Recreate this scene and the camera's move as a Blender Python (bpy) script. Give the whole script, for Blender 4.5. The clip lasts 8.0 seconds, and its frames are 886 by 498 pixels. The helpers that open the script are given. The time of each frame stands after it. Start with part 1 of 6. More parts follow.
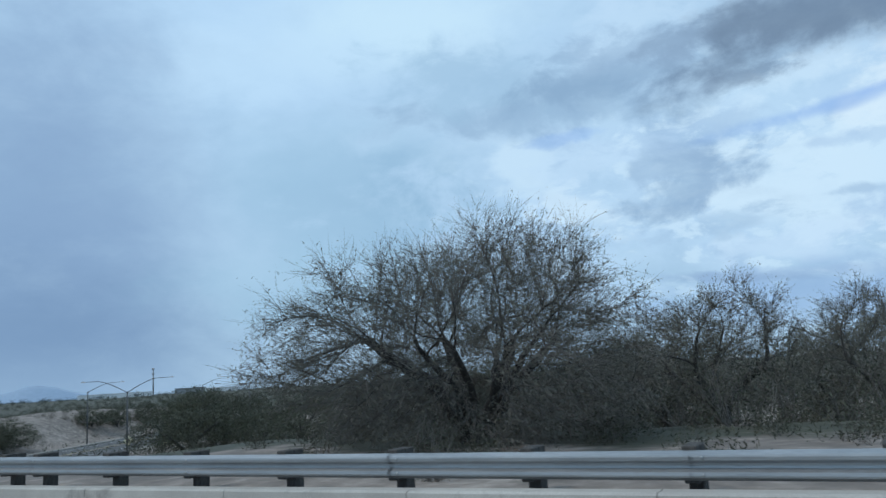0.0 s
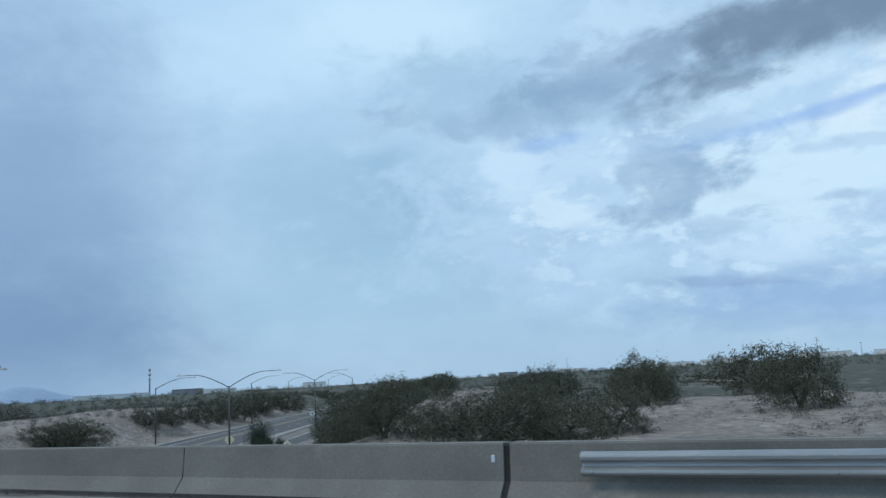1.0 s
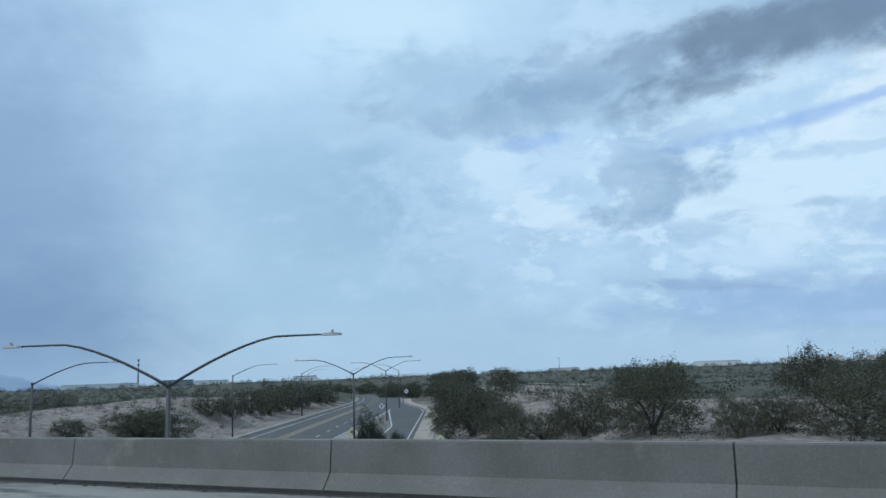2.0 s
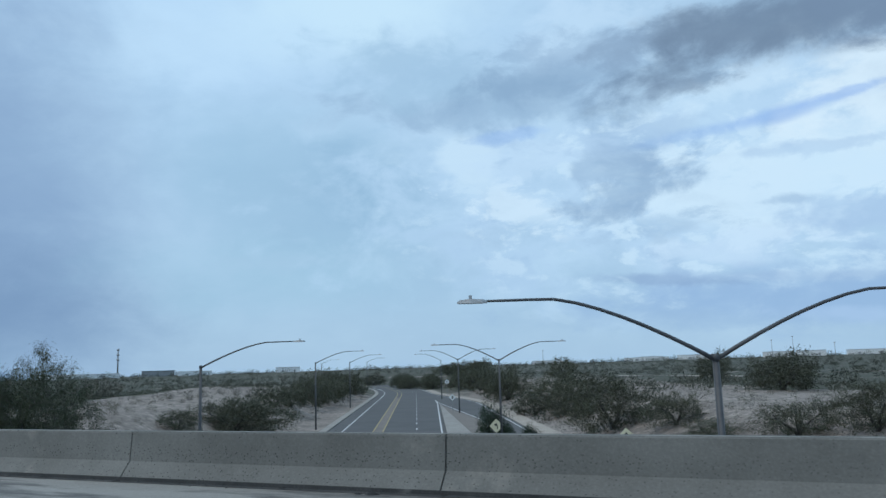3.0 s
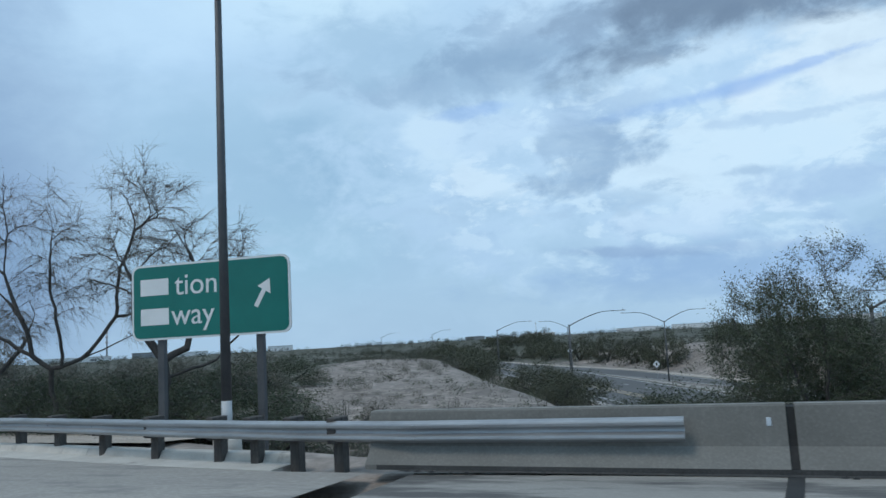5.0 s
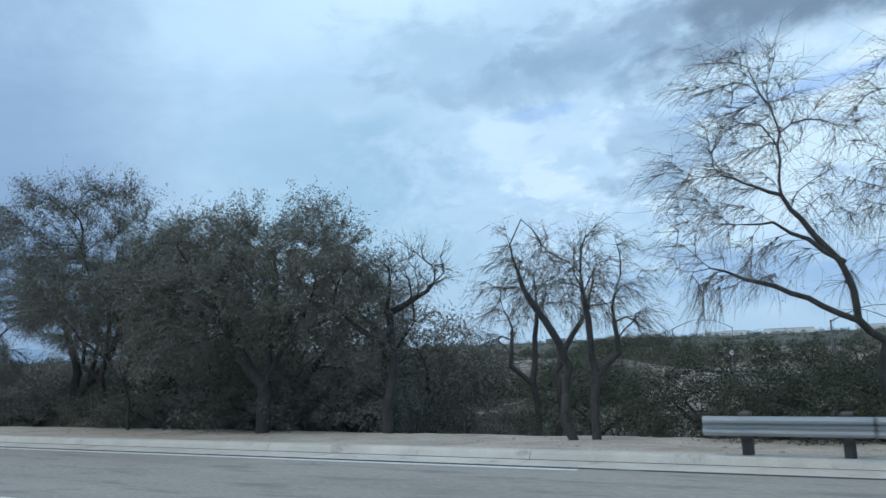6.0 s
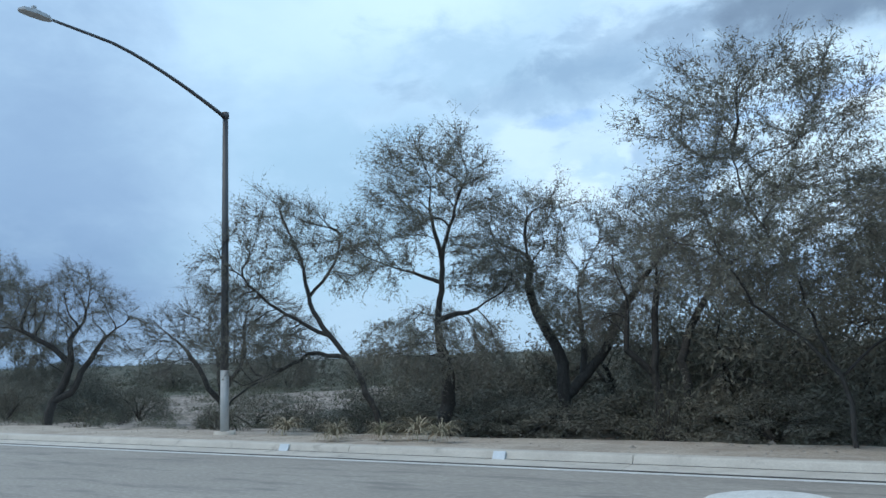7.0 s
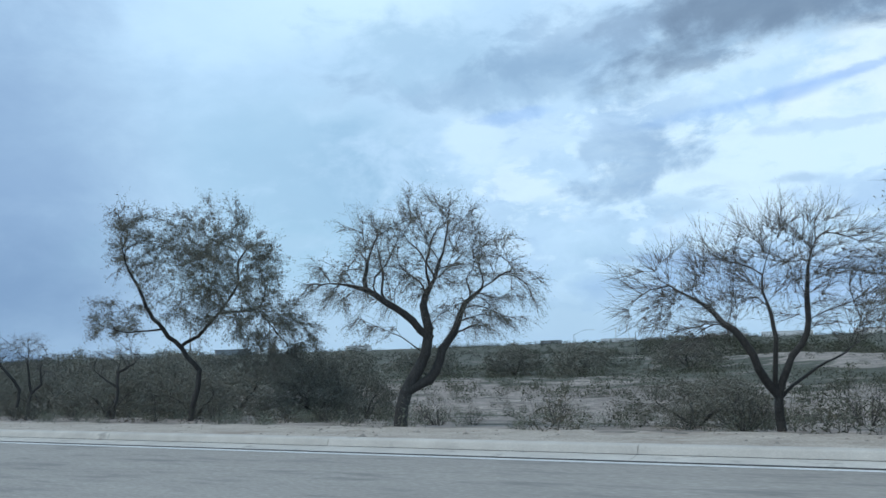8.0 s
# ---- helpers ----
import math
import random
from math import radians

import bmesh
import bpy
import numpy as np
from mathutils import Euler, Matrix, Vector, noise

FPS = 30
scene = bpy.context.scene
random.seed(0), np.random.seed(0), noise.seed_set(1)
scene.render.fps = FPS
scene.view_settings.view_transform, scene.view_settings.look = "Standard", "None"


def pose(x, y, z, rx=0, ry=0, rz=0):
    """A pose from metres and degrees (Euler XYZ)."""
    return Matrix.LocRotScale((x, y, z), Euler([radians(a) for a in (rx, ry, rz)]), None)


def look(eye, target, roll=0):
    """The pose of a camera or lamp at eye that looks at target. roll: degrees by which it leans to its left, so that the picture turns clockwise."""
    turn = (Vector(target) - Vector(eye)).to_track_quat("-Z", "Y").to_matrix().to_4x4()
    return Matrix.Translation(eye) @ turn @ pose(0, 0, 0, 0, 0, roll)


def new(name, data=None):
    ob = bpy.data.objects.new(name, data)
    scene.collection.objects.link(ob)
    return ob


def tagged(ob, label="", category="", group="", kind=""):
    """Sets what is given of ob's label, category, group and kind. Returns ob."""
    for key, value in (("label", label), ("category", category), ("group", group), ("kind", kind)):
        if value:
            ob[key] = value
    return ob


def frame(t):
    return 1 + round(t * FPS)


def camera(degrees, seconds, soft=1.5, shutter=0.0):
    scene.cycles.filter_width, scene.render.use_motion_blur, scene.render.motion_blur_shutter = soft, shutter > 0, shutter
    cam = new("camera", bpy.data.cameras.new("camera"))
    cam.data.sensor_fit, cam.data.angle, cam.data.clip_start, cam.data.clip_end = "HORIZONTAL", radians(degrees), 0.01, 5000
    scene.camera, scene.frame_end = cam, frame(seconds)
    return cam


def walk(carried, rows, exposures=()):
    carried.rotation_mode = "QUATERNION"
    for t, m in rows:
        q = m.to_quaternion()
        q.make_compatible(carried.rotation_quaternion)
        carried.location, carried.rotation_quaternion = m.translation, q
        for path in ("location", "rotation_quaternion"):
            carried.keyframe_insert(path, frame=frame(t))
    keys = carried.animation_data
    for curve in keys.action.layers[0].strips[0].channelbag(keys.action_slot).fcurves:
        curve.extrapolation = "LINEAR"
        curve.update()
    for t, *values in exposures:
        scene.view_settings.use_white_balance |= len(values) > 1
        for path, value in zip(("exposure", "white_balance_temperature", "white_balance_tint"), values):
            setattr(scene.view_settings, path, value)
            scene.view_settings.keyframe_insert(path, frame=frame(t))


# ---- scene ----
cam = camera(59.1, 8.0, shutter=0.025)
PATH = [
    (0, (25.0, 1.42, 1.955), (24.023, 3.136, 2.278), -3.5),
    (0.3, (19.1, 1.085, 1.953), (18.135, 2.806, 2.279), -3.4),
    (0.5, (15.084, 0.861, 1.954), (14.123, 2.584, 2.284), -3.3),
    (0.7, (10.93, 0.64, 1.952), (9.975, 2.367, 2.281), -3.3),
    (1, (4.61, 0.322, 1.957), (3.662, 2.053, 2.285), -3.3),
    (1.5, (-5.904, -0.223, 2.008), (-6.837, 1.515, 2.333), -2.8),
    (1.7, (-10.297, -0.342, 2.018), (-11.221, 1.403, 2.341), -2.5),
    (2.8, (-33.653, -0.089, 2.017), (-34.513, 1.691, 2.32), -1.7),
    (3, (-37.772, -0.096, 2.012), (-38.619, 1.691, 2.31), -1.8),
    (3.2, (-41.929, -0.117, 2.019), (-42.761, 1.678, 2.312), -2.0),
    (3.5, (-48.112, -0.127, 2.021), (-48.922, 1.679, 2.305), -2.0),
    (4, (-58.289, -0.131, 1.99), (-59.068, 1.691, 2.259), -2.5),
    (4.5, (-68.579, -0.232, 1.967), (-69.332, 1.603, 2.221), -3.3),
    (4.7, (-72.698, -0.249, 1.989), (-73.451, 1.589, 2.229), -3.4),
    (5.8, (-95.117, -0.184, 2.093), (-96.018, 1.585, 2.335), -2.2),
    (6, (-99.155, -0.201, 2.09), (-100.086, 1.552, 2.338), -2.4),
    (6.2, (-103.194, -0.26, 2.076), (-104.184, 1.459, 2.334), -2.3),
    (6.5, (-109.124, -0.338, 2.057), (-110.154, 1.356, 2.323), -2.1),
    (6.8, (-114.976, -0.389, 2.023), (-115.983, 1.318, 2.29), -1.9),
    (7, (-118.846, -0.388, 1.995), (-119.829, 1.333, 2.263), -2.0),
    (7.2, (-122.672, -0.322, 1.97), (-123.636, 1.411, 2.234), -1.9),
    (7.5, (-128.491, -0.169, 1.93), (-129.417, 1.585, 2.19), -2.0),
    (7.7, (-132.433, -0.072, 1.895), (-133.337, 1.693, 2.153), -1.9),
    (8, (-138.32, 0.089, 1.857), (-139.188, 1.873, 2.107), -2.0),
]
walk(cam, [(t, look(e, g, r)) for t, e, g, r in PATH], [(0.0, 0.0), (4.7, 0.0), (5.8, 0.12), (6.6, 0.2), (7.2, 0.28), (7.5, 0.26), (8.0, 0.17)])

# ---- world and light ----
N = Vector((0.886, 0.463, 0))           # across it, to its right


def nodes_of(tree):
    tree.nodes.clear()
    return tree.nodes, tree.links


def sky():
    world = bpy.data.worlds.new("overcast_sky")
    scene.world = world
    world.use_nodes = True
    nd, ln = nodes_of(world.node_tree)
    coord = nd.new("ShaderNodeTexCoord")
    out = nd.new("ShaderNodeOutputWorld")
    bg = nd.new("ShaderNodeBackground")
    bg.inputs["Strength"].default_value = 1.0
    ln.new(bg.outputs[0], out.inputs[0])

    def math_(op, a, b=0.0, c=0.0, clamp=False):
        n = nd.new("ShaderNodeMath")
        n.operation, n.use_clamp = op, clamp
        for k, v in enumerate((a, b, c)):
            if isinstance(v, (int, float)):
                n.inputs[k].default_value = v
            else:
                ln.new(v, n.inputs[k])
        return n.outputs[0]

    def vmath(op, a, b):
        n = nd.new("ShaderNodeVectorMath")
        n.operation = op
        for k, v in enumerate((a, b)):
            if isinstance(v, (tuple, Vector)):
                n.inputs[k].default_value = v
            else:
                ln.new(v, n.inputs[k])
        return n

    def ramp(v, lo, hi):
        n = nd.new("ShaderNodeMapRange")
        n.interpolation_type = "SMOOTHSTEP"
        ln.new(v, n.inputs["Value"])
        n.inputs["From Min"].default_value, n.inputs["From Max"].default_value = lo, hi
        return n.outputs[0]

    def mix(f, a, b):
        n = nd.new("ShaderNodeMix")
        n.data_type = "RGBA"
        for s, v in ((n.inputs["Factor"], f), (n.inputs["A"], a), (n.inputs["B"], b)):
            if isinstance(v, (int, float)):
                s.default_value = v
            elif isinstance(v, tuple):
                s.default_value = (*v, 1)
            else:
                ln.new(v, s)
        return n.outputs["Result"]

    def noise_(vec, scale, detail=5.0, rough=0.55, stretch=(1, 1, 1), dist=0.0):
        m = nd.new("ShaderNodeMapping")
        m.inputs["Scale"].default_value = stretch
        ln.new(vec, m.inputs["Vector"])
        n = nd.new("ShaderNodeTexNoise")
        n.inputs["Scale"].default_value, n.inputs["Detail"].default_value = scale, detail
        n.inputs["Roughness"].default_value, n.inputs["Distortion"].default_value = rough, dist
        ln.new(m.outputs[0], n.inputs["Vector"])
        return n

    way = coord.outputs["Generated"]
    # the sky turned so that its x runs across, y ahead and z up for someone who faces the open plain
    turn = nd.new("ShaderNodeVectorRotate")
    turn.rotation_type = "Z_AXIS"
    turn.inputs["Angle"].default_value = radians(-27)
    ln.new(way, turn.inputs["Vector"])
    sep = nd.new("ShaderNodeSeparateXYZ")
    ln.new(turn.outputs[0], sep.inputs[0])
    az = math_("ARCTAN2", sep.outputs["X"], sep.outputs["Y"])
    el = math_("ARCSINE", sep.outputs["Z"])
    comb = nd.new("ShaderNodeCombineXYZ")
    ln.new(az, comb.inputs[0])
    ln.new(el, comb.inputs[1])
    flat = comb.outputs[0]
    body = noise_(turn.outputs[0], 2.2, 6, 0.55, (1, 1, 2.2))
    fine = noise_(turn.outputs[0], 7.0, 8, 0.58, (1, 1, 2.0), 0.25)
    # ragged edges: two uneven fields that the clouds take in turn
    ragged = [noise_(flat, 9.0, 10, 0.6, (1, 1.5, 1), 0.25).outputs["Fac"], noise_(flat, 15.0, 10, 0.62, (0.9, 1.7, 1.3), 0.25).outputs["Fac"]]
    layers = []

    def cloud(x, y, a, b, tilt, colour, amount, soft, rag):
        """One uneven bank of cloud at that bearing and height, in degrees, laid over what is behind it."""
        d = vmath("SUBTRACT", flat, (radians(x), radians(y), 0)).outputs[0]
        m = nd.new("ShaderNodeMapping")
        m.vector_type = "TEXTURE"
        m.inputs["Rotation"].default_value = (0, 0, radians(tilt))
        m.inputs["Scale"].default_value = (radians(a), radians(b), 1)
        ln.new(d, m.inputs["Vector"])
        z = vmath("MULTIPLY", m.outputs[0], (1, 1, 0)).outputs[0]
        off = math_("MULTIPLY_ADD", ragged[len(layers) % 2], 8.0 * rag, -4.0 * rag)
        dist = math_("ADD", vmath("LENGTH", z, (0, 0, 0)).outputs["Value"], off)
        layers.append(mix(math_("MULTIPLY", ramp(dist, 1 + soft, 1 - soft), amount), layers[-1], colour))

    def field_mask(x, y, a, b, tilt):
        d = vmath("SUBTRACT", flat, (radians(x), radians(y), 0)).outputs[0]
        m = nd.new("ShaderNodeMapping")
        m.vector_type = "TEXTURE"
        m.inputs["Rotation"].default_value = (0, 0, radians(tilt))
        m.inputs["Scale"].default_value = (radians(a), radians(b), 1)
        ln.new(d, m.inputs["Vector"])
        return ramp(vmath("LENGTH", vmath("MULTIPLY", m.outputs[0], (1, 1, 0)).outputs[0], (0, 0, 0)).outputs["Value"], 1.25, 0.55)

    nishita = nd.new("ShaderNodeTexSky")
    nishita.sky_type = "NISHITA"
    nishita.sun_disc = False
    nishita.sun_elevation, nishita.sun_rotation = radians(48), radians(-40)
    blue = vmath("SCALE", nishita.outputs[0], (0, 0, 0))
    blue.inputs["Scale"].default_value = 0.16
    cover = mix(ramp(body.outputs["Fac"], 0.3, 0.7), (0.325, 0.525, 0.735), (0.40, 0.605, 0.815))
    layers.append(mix(0.96, blue.outputs[0], cover))
    # high light overhead
    cloud(-12.1, 25.5, 22.9, 7.3, 4, (0.487, 0.716, 0.956), 0.9, 0.9, 0.15)
    cloud(-4.5, 25.5, 8.6, 2.8, 1, (0.583, 0.815, 0.982), 0.8, 0.8, 0.2)
    cloud(-16.9, 22.9, 8.5, 2.2, 5, (0.534, 0.761, 0.973), 0.5, 0.8, 0.3)
    # darker towards the rain
    cloud(-29.5, 8.7, 7.8, 16.1, 3, (0.240, 0.381, 0.597), 0.9, 0.8, 0.15)
    cloud(-30.4, 2.4, 9.6, 5.8, -1, (0.184, 0.309, 0.503), 0.8, 0.8, 0.15)
    # the rain cloud with its firm side
    cloud(-8.0, 13.1, 9.4, 5.5, -11, (0.297, 0.509, 0.708), 0.55, 0.4, 0.12)
    cloud(-3.1, 12.9, 4.6, 2.5, -30, (0.280, 0.479, 0.687), 0.55, 0.7, 0.4)
    cloud(-10.1, 7.0, 9.5, 2.4, -0, (0.323, 0.552, 0.73), 0.5, 0.8, 0.3)
    cloud(-8.5, 7.9, 4.4, 0.6, 3, (0.390, 0.591, 0.791), 0.5, 0.8, 0.6)
    # broken cloud
    cloud(20.3, 14.4, 22.8, 8.2, 2, (0.475, 0.687, 0.913), 0.9, 0.5, 0.4)
    # lumps and hollows within the broken cloud
    field = field_mask(24.0, 12.5, 26.0, 9.5, 3.0)
    layers.append(mix(math_("MULTIPLY", math_("MULTIPLY", ramp(ragged[0], 0.5, 0.36), field), 0.85), layers[-1], (0.355, 0.546, 0.775)))
    layers.append(mix(math_("MULTIPLY", math_("MULTIPLY", ramp(ragged[1], 0.52, 0.62), field), 0.7), layers[-1], (0.585, 0.79, 0.965)))
    # bright banks
    cloud(27.6, 12.7, 10.5, 2.6, 5, (0.622, 0.823, 0.982), 0.9, 0.35, 0.55)
    cloud(32.5, 17.0, 5.5, 2.4, 13, (0.662, 0.839, 0.982), 0.95, 0.4, 0.5)
    cloud(23.1, 11.1, 7.1, 2.7, 0, (0.596, 0.799, 0.973), 0.85, 0.35, 0.6)
    cloud(22.1, 18.4, 4.6, 1.3, 8, (0.583, 0.784, 0.965), 0.7, 0.5, 0.6)
    cloud(7.4, 11.4, 3.7, 1.1, -17, (0.596, 0.791, 0.965), 0.95, 0.4, 0.75)
    cloud(3.8, 14.9, 2.6, 1.4, -26, (0.571, 0.776, 0.956), 0.8, 0.4, 0.5)
    cloud(9.3, 15.0, 5.0, 1.2, 4, (0.534, 0.738, 0.947), 0.6, 0.5, 0.8)
    cloud(12.8, 23.7, 4.1, 1.6, 20, (0.522, 0.73, 0.939), 0.7, 0.6, 0.7)
    cloud(21.3, 7.5, 4.1, 0.9, -0, (0.558, 0.753, 0.956), 0.6, 0.5, 0.8)
    # grey undersides
    cloud(14.7, 11.9, 4.2, 1.2, 12, (0.280, 0.44, 0.644), 0.8, 0.6, 0.85)
    cloud(17.1, 9.3, 3.5, 0.7, 2, (0.333, 0.515, 0.73), 0.6, 0.5, 0.8)
    cloud(12.5, 13.5, 2.5, 0.9, 6, (0.314, 0.479, 0.687), 0.7, 0.5, 0.8)
    cloud(14.8, 16.3, 4.5, 1.0, 6, (0.390, 0.578, 0.807), 0.6, 0.6, 0.9)
    cloud(7.4, 18.7, 9.8, 1.5, -0, (0.288, 0.456, 0.658), 0.8, 0.55, 0.6)
    cloud(-0.3, 21.3, 6.4, 2.0, -4, (0.333, 0.533, 0.738), 0.7, 0.7, 0.5)
    cloud(11.7, 20.2, 7.1, 1.3, 4, (0.248, 0.402, 0.597), 0.75, 0.55, 0.6)
    cloud(13.1, 22.0, 5.4, 1.2, 0, (0.297, 0.456, 0.658), 0.6, 0.6, 0.7)
    cloud(24.0, 13.8, 2.2, 0.4, -2, (0.410, 0.597, 0.831), 0.6, 0.5, 0.7)
    cloud(26.3, 10.4, 2.0, 0.3, -2, (0.288, 0.456, 0.68), 0.6, 0.6, 0.6)
    cloud(30.6, 8.9, 3.6, 1.1, 4, (0.380, 0.565, 0.807), 0.7, 0.5, 0.7)
    cloud(30.4, 13.8, 3.7, 0.4, -0, (0.421, 0.61, 0.839), 0.6, 0.5, 0.8)
    # the dark cloud
    cloud(19.5, 20.1, 5.3, 1.4, 9, (0.165, 0.254, 0.381), 0.88, 0.7, 0.5)
    cloud(17.7, 22.4, 4.4, 1.1, 15, (0.248, 0.376, 0.546), 0.7, 0.6, 0.7)
    cloud(25.2, 22.0, 7.1, 1.7, -0, (0.165, 0.25, 0.371), 0.88, 0.6, 0.4)
    cloud(30.6, 22.0, 7.6, 1.6, -9, (0.171, 0.262, 0.392), 0.88, 0.6, 0.4)
    cloud(35.3, 22.3, 7.8, 2.6, -18, (0.178, 0.27, 0.407), 0.9, 0.4, 0.4)
    cloud(20.6, 19.0, 2.3, 0.6, 6, (0.136, 0.209, 0.328), 0.6, 0.6, 0.6)
    # clear sky between
    cloud(25.4, 16.1, 4.9, 0.4, 6, (0.248, 0.445, 0.839), 0.6, 0.8, 0.45)
    cloud(30.8, 17.0, 3.0, 0.3, 7, (0.288, 0.485, 0.871), 0.6, 0.6, 0.6)
    cloud(7.7, 16.7, 2.5, 0.4, 6, (0.288, 0.491, 0.855), 0.5, 0.6, 0.7)
    # bands low down
    cloud(26.7, 3.7, 12.5, 1.8, -1, (0.288, 0.468, 0.73), 0.85, 0.6, 0.35)
    cloud(29.4, 2.6, 4.0, 0.5, -6, (0.390, 0.578, 0.839), 0.7, 0.6, 0.6)
    cloud(17.7, 5.6, 4.7, 0.3, -4, (0.264, 0.413, 0.644), 0.7, 0.7, 0.5)
    cloud(24.4, 5.4, 5.4, 0.3, -4, (0.323, 0.491, 0.73), 0.6, 0.7, 0.5)
    cloud(16.7, 2.7, 7.7, 0.6, -3, (0.333, 0.515, 0.73), 0.5, 0.8, 0.5)
    c = layers[-1]
    # the pale band over the plain
    c = mix(math_("MULTIPLY", ramp(el, radians(4.5), radians(0)), 0.35), c, (0.368, 0.553, 0.752))
    # fine structure all over
    c = mix(math_("MULTIPLY", ramp(fine.outputs["Fac"], 0.48, 0.72), math_("MULTIPLY_ADD", field, 0.2, 0.1)), c, (0.56, 0.79, 0.98))
    c = mix(math_("MULTIPLY", ramp(fine.outputs["Fac"], 0.48, 0.27), math_("MULTIPLY_ADD", field, 0.12, 0.07)), c, (0.24, 0.37, 0.55))
    ln.new(c, bg.inputs["Color"])


sky()
sun = new("sun", bpy.data.lights.new("sun", "SUN"))
sun.data.energy, sun.data.angle, sun.data.color = 1.0, radians(20), (1.0, 0.92, 0.80)
sun.matrix_world = look((0, 0, 300), (110, 170, 0))


# ---- materials ----
def surface(name, dark, light, scale=3.0, rough=0.85, metal=0.0, bump=0.2, fine=40.0, fine_amount=0.35, stain=None, stain_scale=0.6, stain_lo=0.55, stain_hi=0.7, spots=None, vary=0.0, stretch=(1, 1, 1), fine_bump=0.02):
    """Two-scale procedural surface: broad patches, fine grain, and stains of a third colour."""
    m = bpy.data.materials.new(name)
    m.use_nodes = True
    nd, ln = nodes_of(m.node_tree)
    out, bsdf = nd.new("ShaderNodeOutputMaterial"), nd.new("ShaderNodeBsdfPrincipled")
    ln.new(bsdf.outputs[0], out.inputs[0])
    geo = nd.new("ShaderNodeNewGeometry")
    mp = nd.new("ShaderNodeMapping")
    mp.inputs["Scale"].default_value = stretch
    ln.new(geo.outputs["Position"], mp.inputs["Vector"])

    def noise_(s, d, r=0.6):
        n = nd.new("ShaderNodeTexNoise")
        n.inputs["Scale"].default_value, n.inputs["Detail"].default_value, n.inputs["Roughness"].default_value = s, d, r
        ln.new(mp.outputs[0], n.inputs["Vector"])
        return n.outputs["Fac"]

    def mix(f, a, b, mode="MIX"):
        n = nd.new("ShaderNodeMix")
        n.data_type, n.blend_type = "RGBA", mode
        for s, v in ((n.inputs["Factor"], f), (n.inputs["A"], a), (n.inputs["B"], b)):
            if isinstance(v, (int, float)):
                s.default_value = v
            elif isinstance(v, tuple):
                s.default_value = (*v, 1)
            else:
                ln.new(v, s)
        return n.outputs["Result"]

    def ramp(v, lo, hi, top=1.0):
        n = nd.new("ShaderNodeMapRange")
        ln.new(v, n.inputs["Value"])
        n.inputs["From Min"].default_value, n.inputs["From Max"].default_value, n.inputs["To Max"].default_value = lo, hi, top
        return n.outputs[0]

    broad, grain = noise_(scale, 5), noise_(fine, 4)
    c = mix(ramp(broad, 0.32, 0.68), dark, light)
    g = tuple(0.5 * x for x in dark)
    c = mix(ramp(grain, 0.62, 0.38, fine_amount), c, g)
    c = mix(ramp(grain, 0.55, 0.75, fine_amount), c, tuple(min(1, 1.25 * x) for x in light))
    if stain:
        c = mix(ramp(noise_(stain_scale, 6, 0.65), stain_lo, stain_hi, 0.85), c, stain)
    if spots:
        v = nd.new("ShaderNodeTexVoronoi")
        v.inputs["Scale"].default_value = spots[0]
        ln.new(mp.outputs[0], v.inputs["Vector"])
        odd = nd.new("ShaderNodeMath")
        odd.operation = "MULTIPLY_ADD"
        ln.new(noise_(spots[0] * 3, 2), odd.inputs[0])
        odd.inputs[1].default_value = 0.5
        ln.new(v.outputs["Distance"], odd.inputs[2])
        near = ramp(odd.outputs[0], spots[1] + 0.2, spots[1] * 0.55 + 0.2)
        tilt_ = nd.new("ShaderNodeMath")
        tilt_.operation = "MULTIPLY_ADD"
        ln.new(noise_(0.35, 3), tilt_.inputs[0])
        tilt_.inputs[1].default_value = 0.9
        ln.new(v.outputs["Color"], tilt_.inputs[2])
        gate = ramp(tilt_.outputs[0], 0.98, 1.02)
        where = nd.new("ShaderNodeSeparateXYZ")
        ln.new(geo.outputs["Position"], where.inputs[0])
        worn = nd.new("ShaderNodeMath")
        worn.operation = "MULTIPLY"
        ln.new(ramp(where.outputs["X"], spots[3], spots[3] - 10), worn.inputs[0])
        ln.new(ramp(where.outputs["X"], spots[4], spots[4] + 10), worn.inputs[1])
        both = nd.new("ShaderNodeMath")
        both.operation = "MULTIPLY"
        ln.new(worn.outputs[0], both.inputs[0])
        ln.new(gate, both.inputs[1])
        gate = both.outputs[0]
        mul = nd.new("ShaderNodeMath")
        mul.operation = "MULTIPLY"
        ln.new(near, mul.inputs[0])
        ln.new(gate, mul.inputs[1])
        c = mix(mul.outputs[0], c, spots[2])
    if vary:
        info = nd.new("ShaderNodeObjectInfo")
        h = nd.new("ShaderNodeHueSaturation")
        ln.new(c, h.inputs["Color"])
        ln.new(ramp(info.outputs["Random"], 0, 1), h.inputs["Value"])
        mr = h.inputs["Value"].links[0].from_node
        mr.inputs["To Min"].default_value, mr.inputs["To Max"].default_value = 1 - vary, 1 + vary
        c = h.outputs[0]
    ln.new(c, bsdf.inputs["Base Color"])
    ln.new(ramp(broad, 0, 1), bsdf.inputs["Roughness"])
    mr = bsdf.inputs["Roughness"].links[0].from_node
    mr.inputs["To Min"].default_value, mr.inputs["To Max"].default_value = max(0.02, rough - 0.1), min(1, rough + 0.1)
    bsdf.inputs["Metallic"].default_value = metal
    if bump:
        b1 = nd.new("ShaderNodeBump")
        b1.inputs["Strength"].default_value, b1.inputs["Distance"].default_value = bump, fine_bump
        ln.new(grain, b1.inputs["Height"])
        ln.new(b1.outputs[0], bsdf.inputs["Normal"])
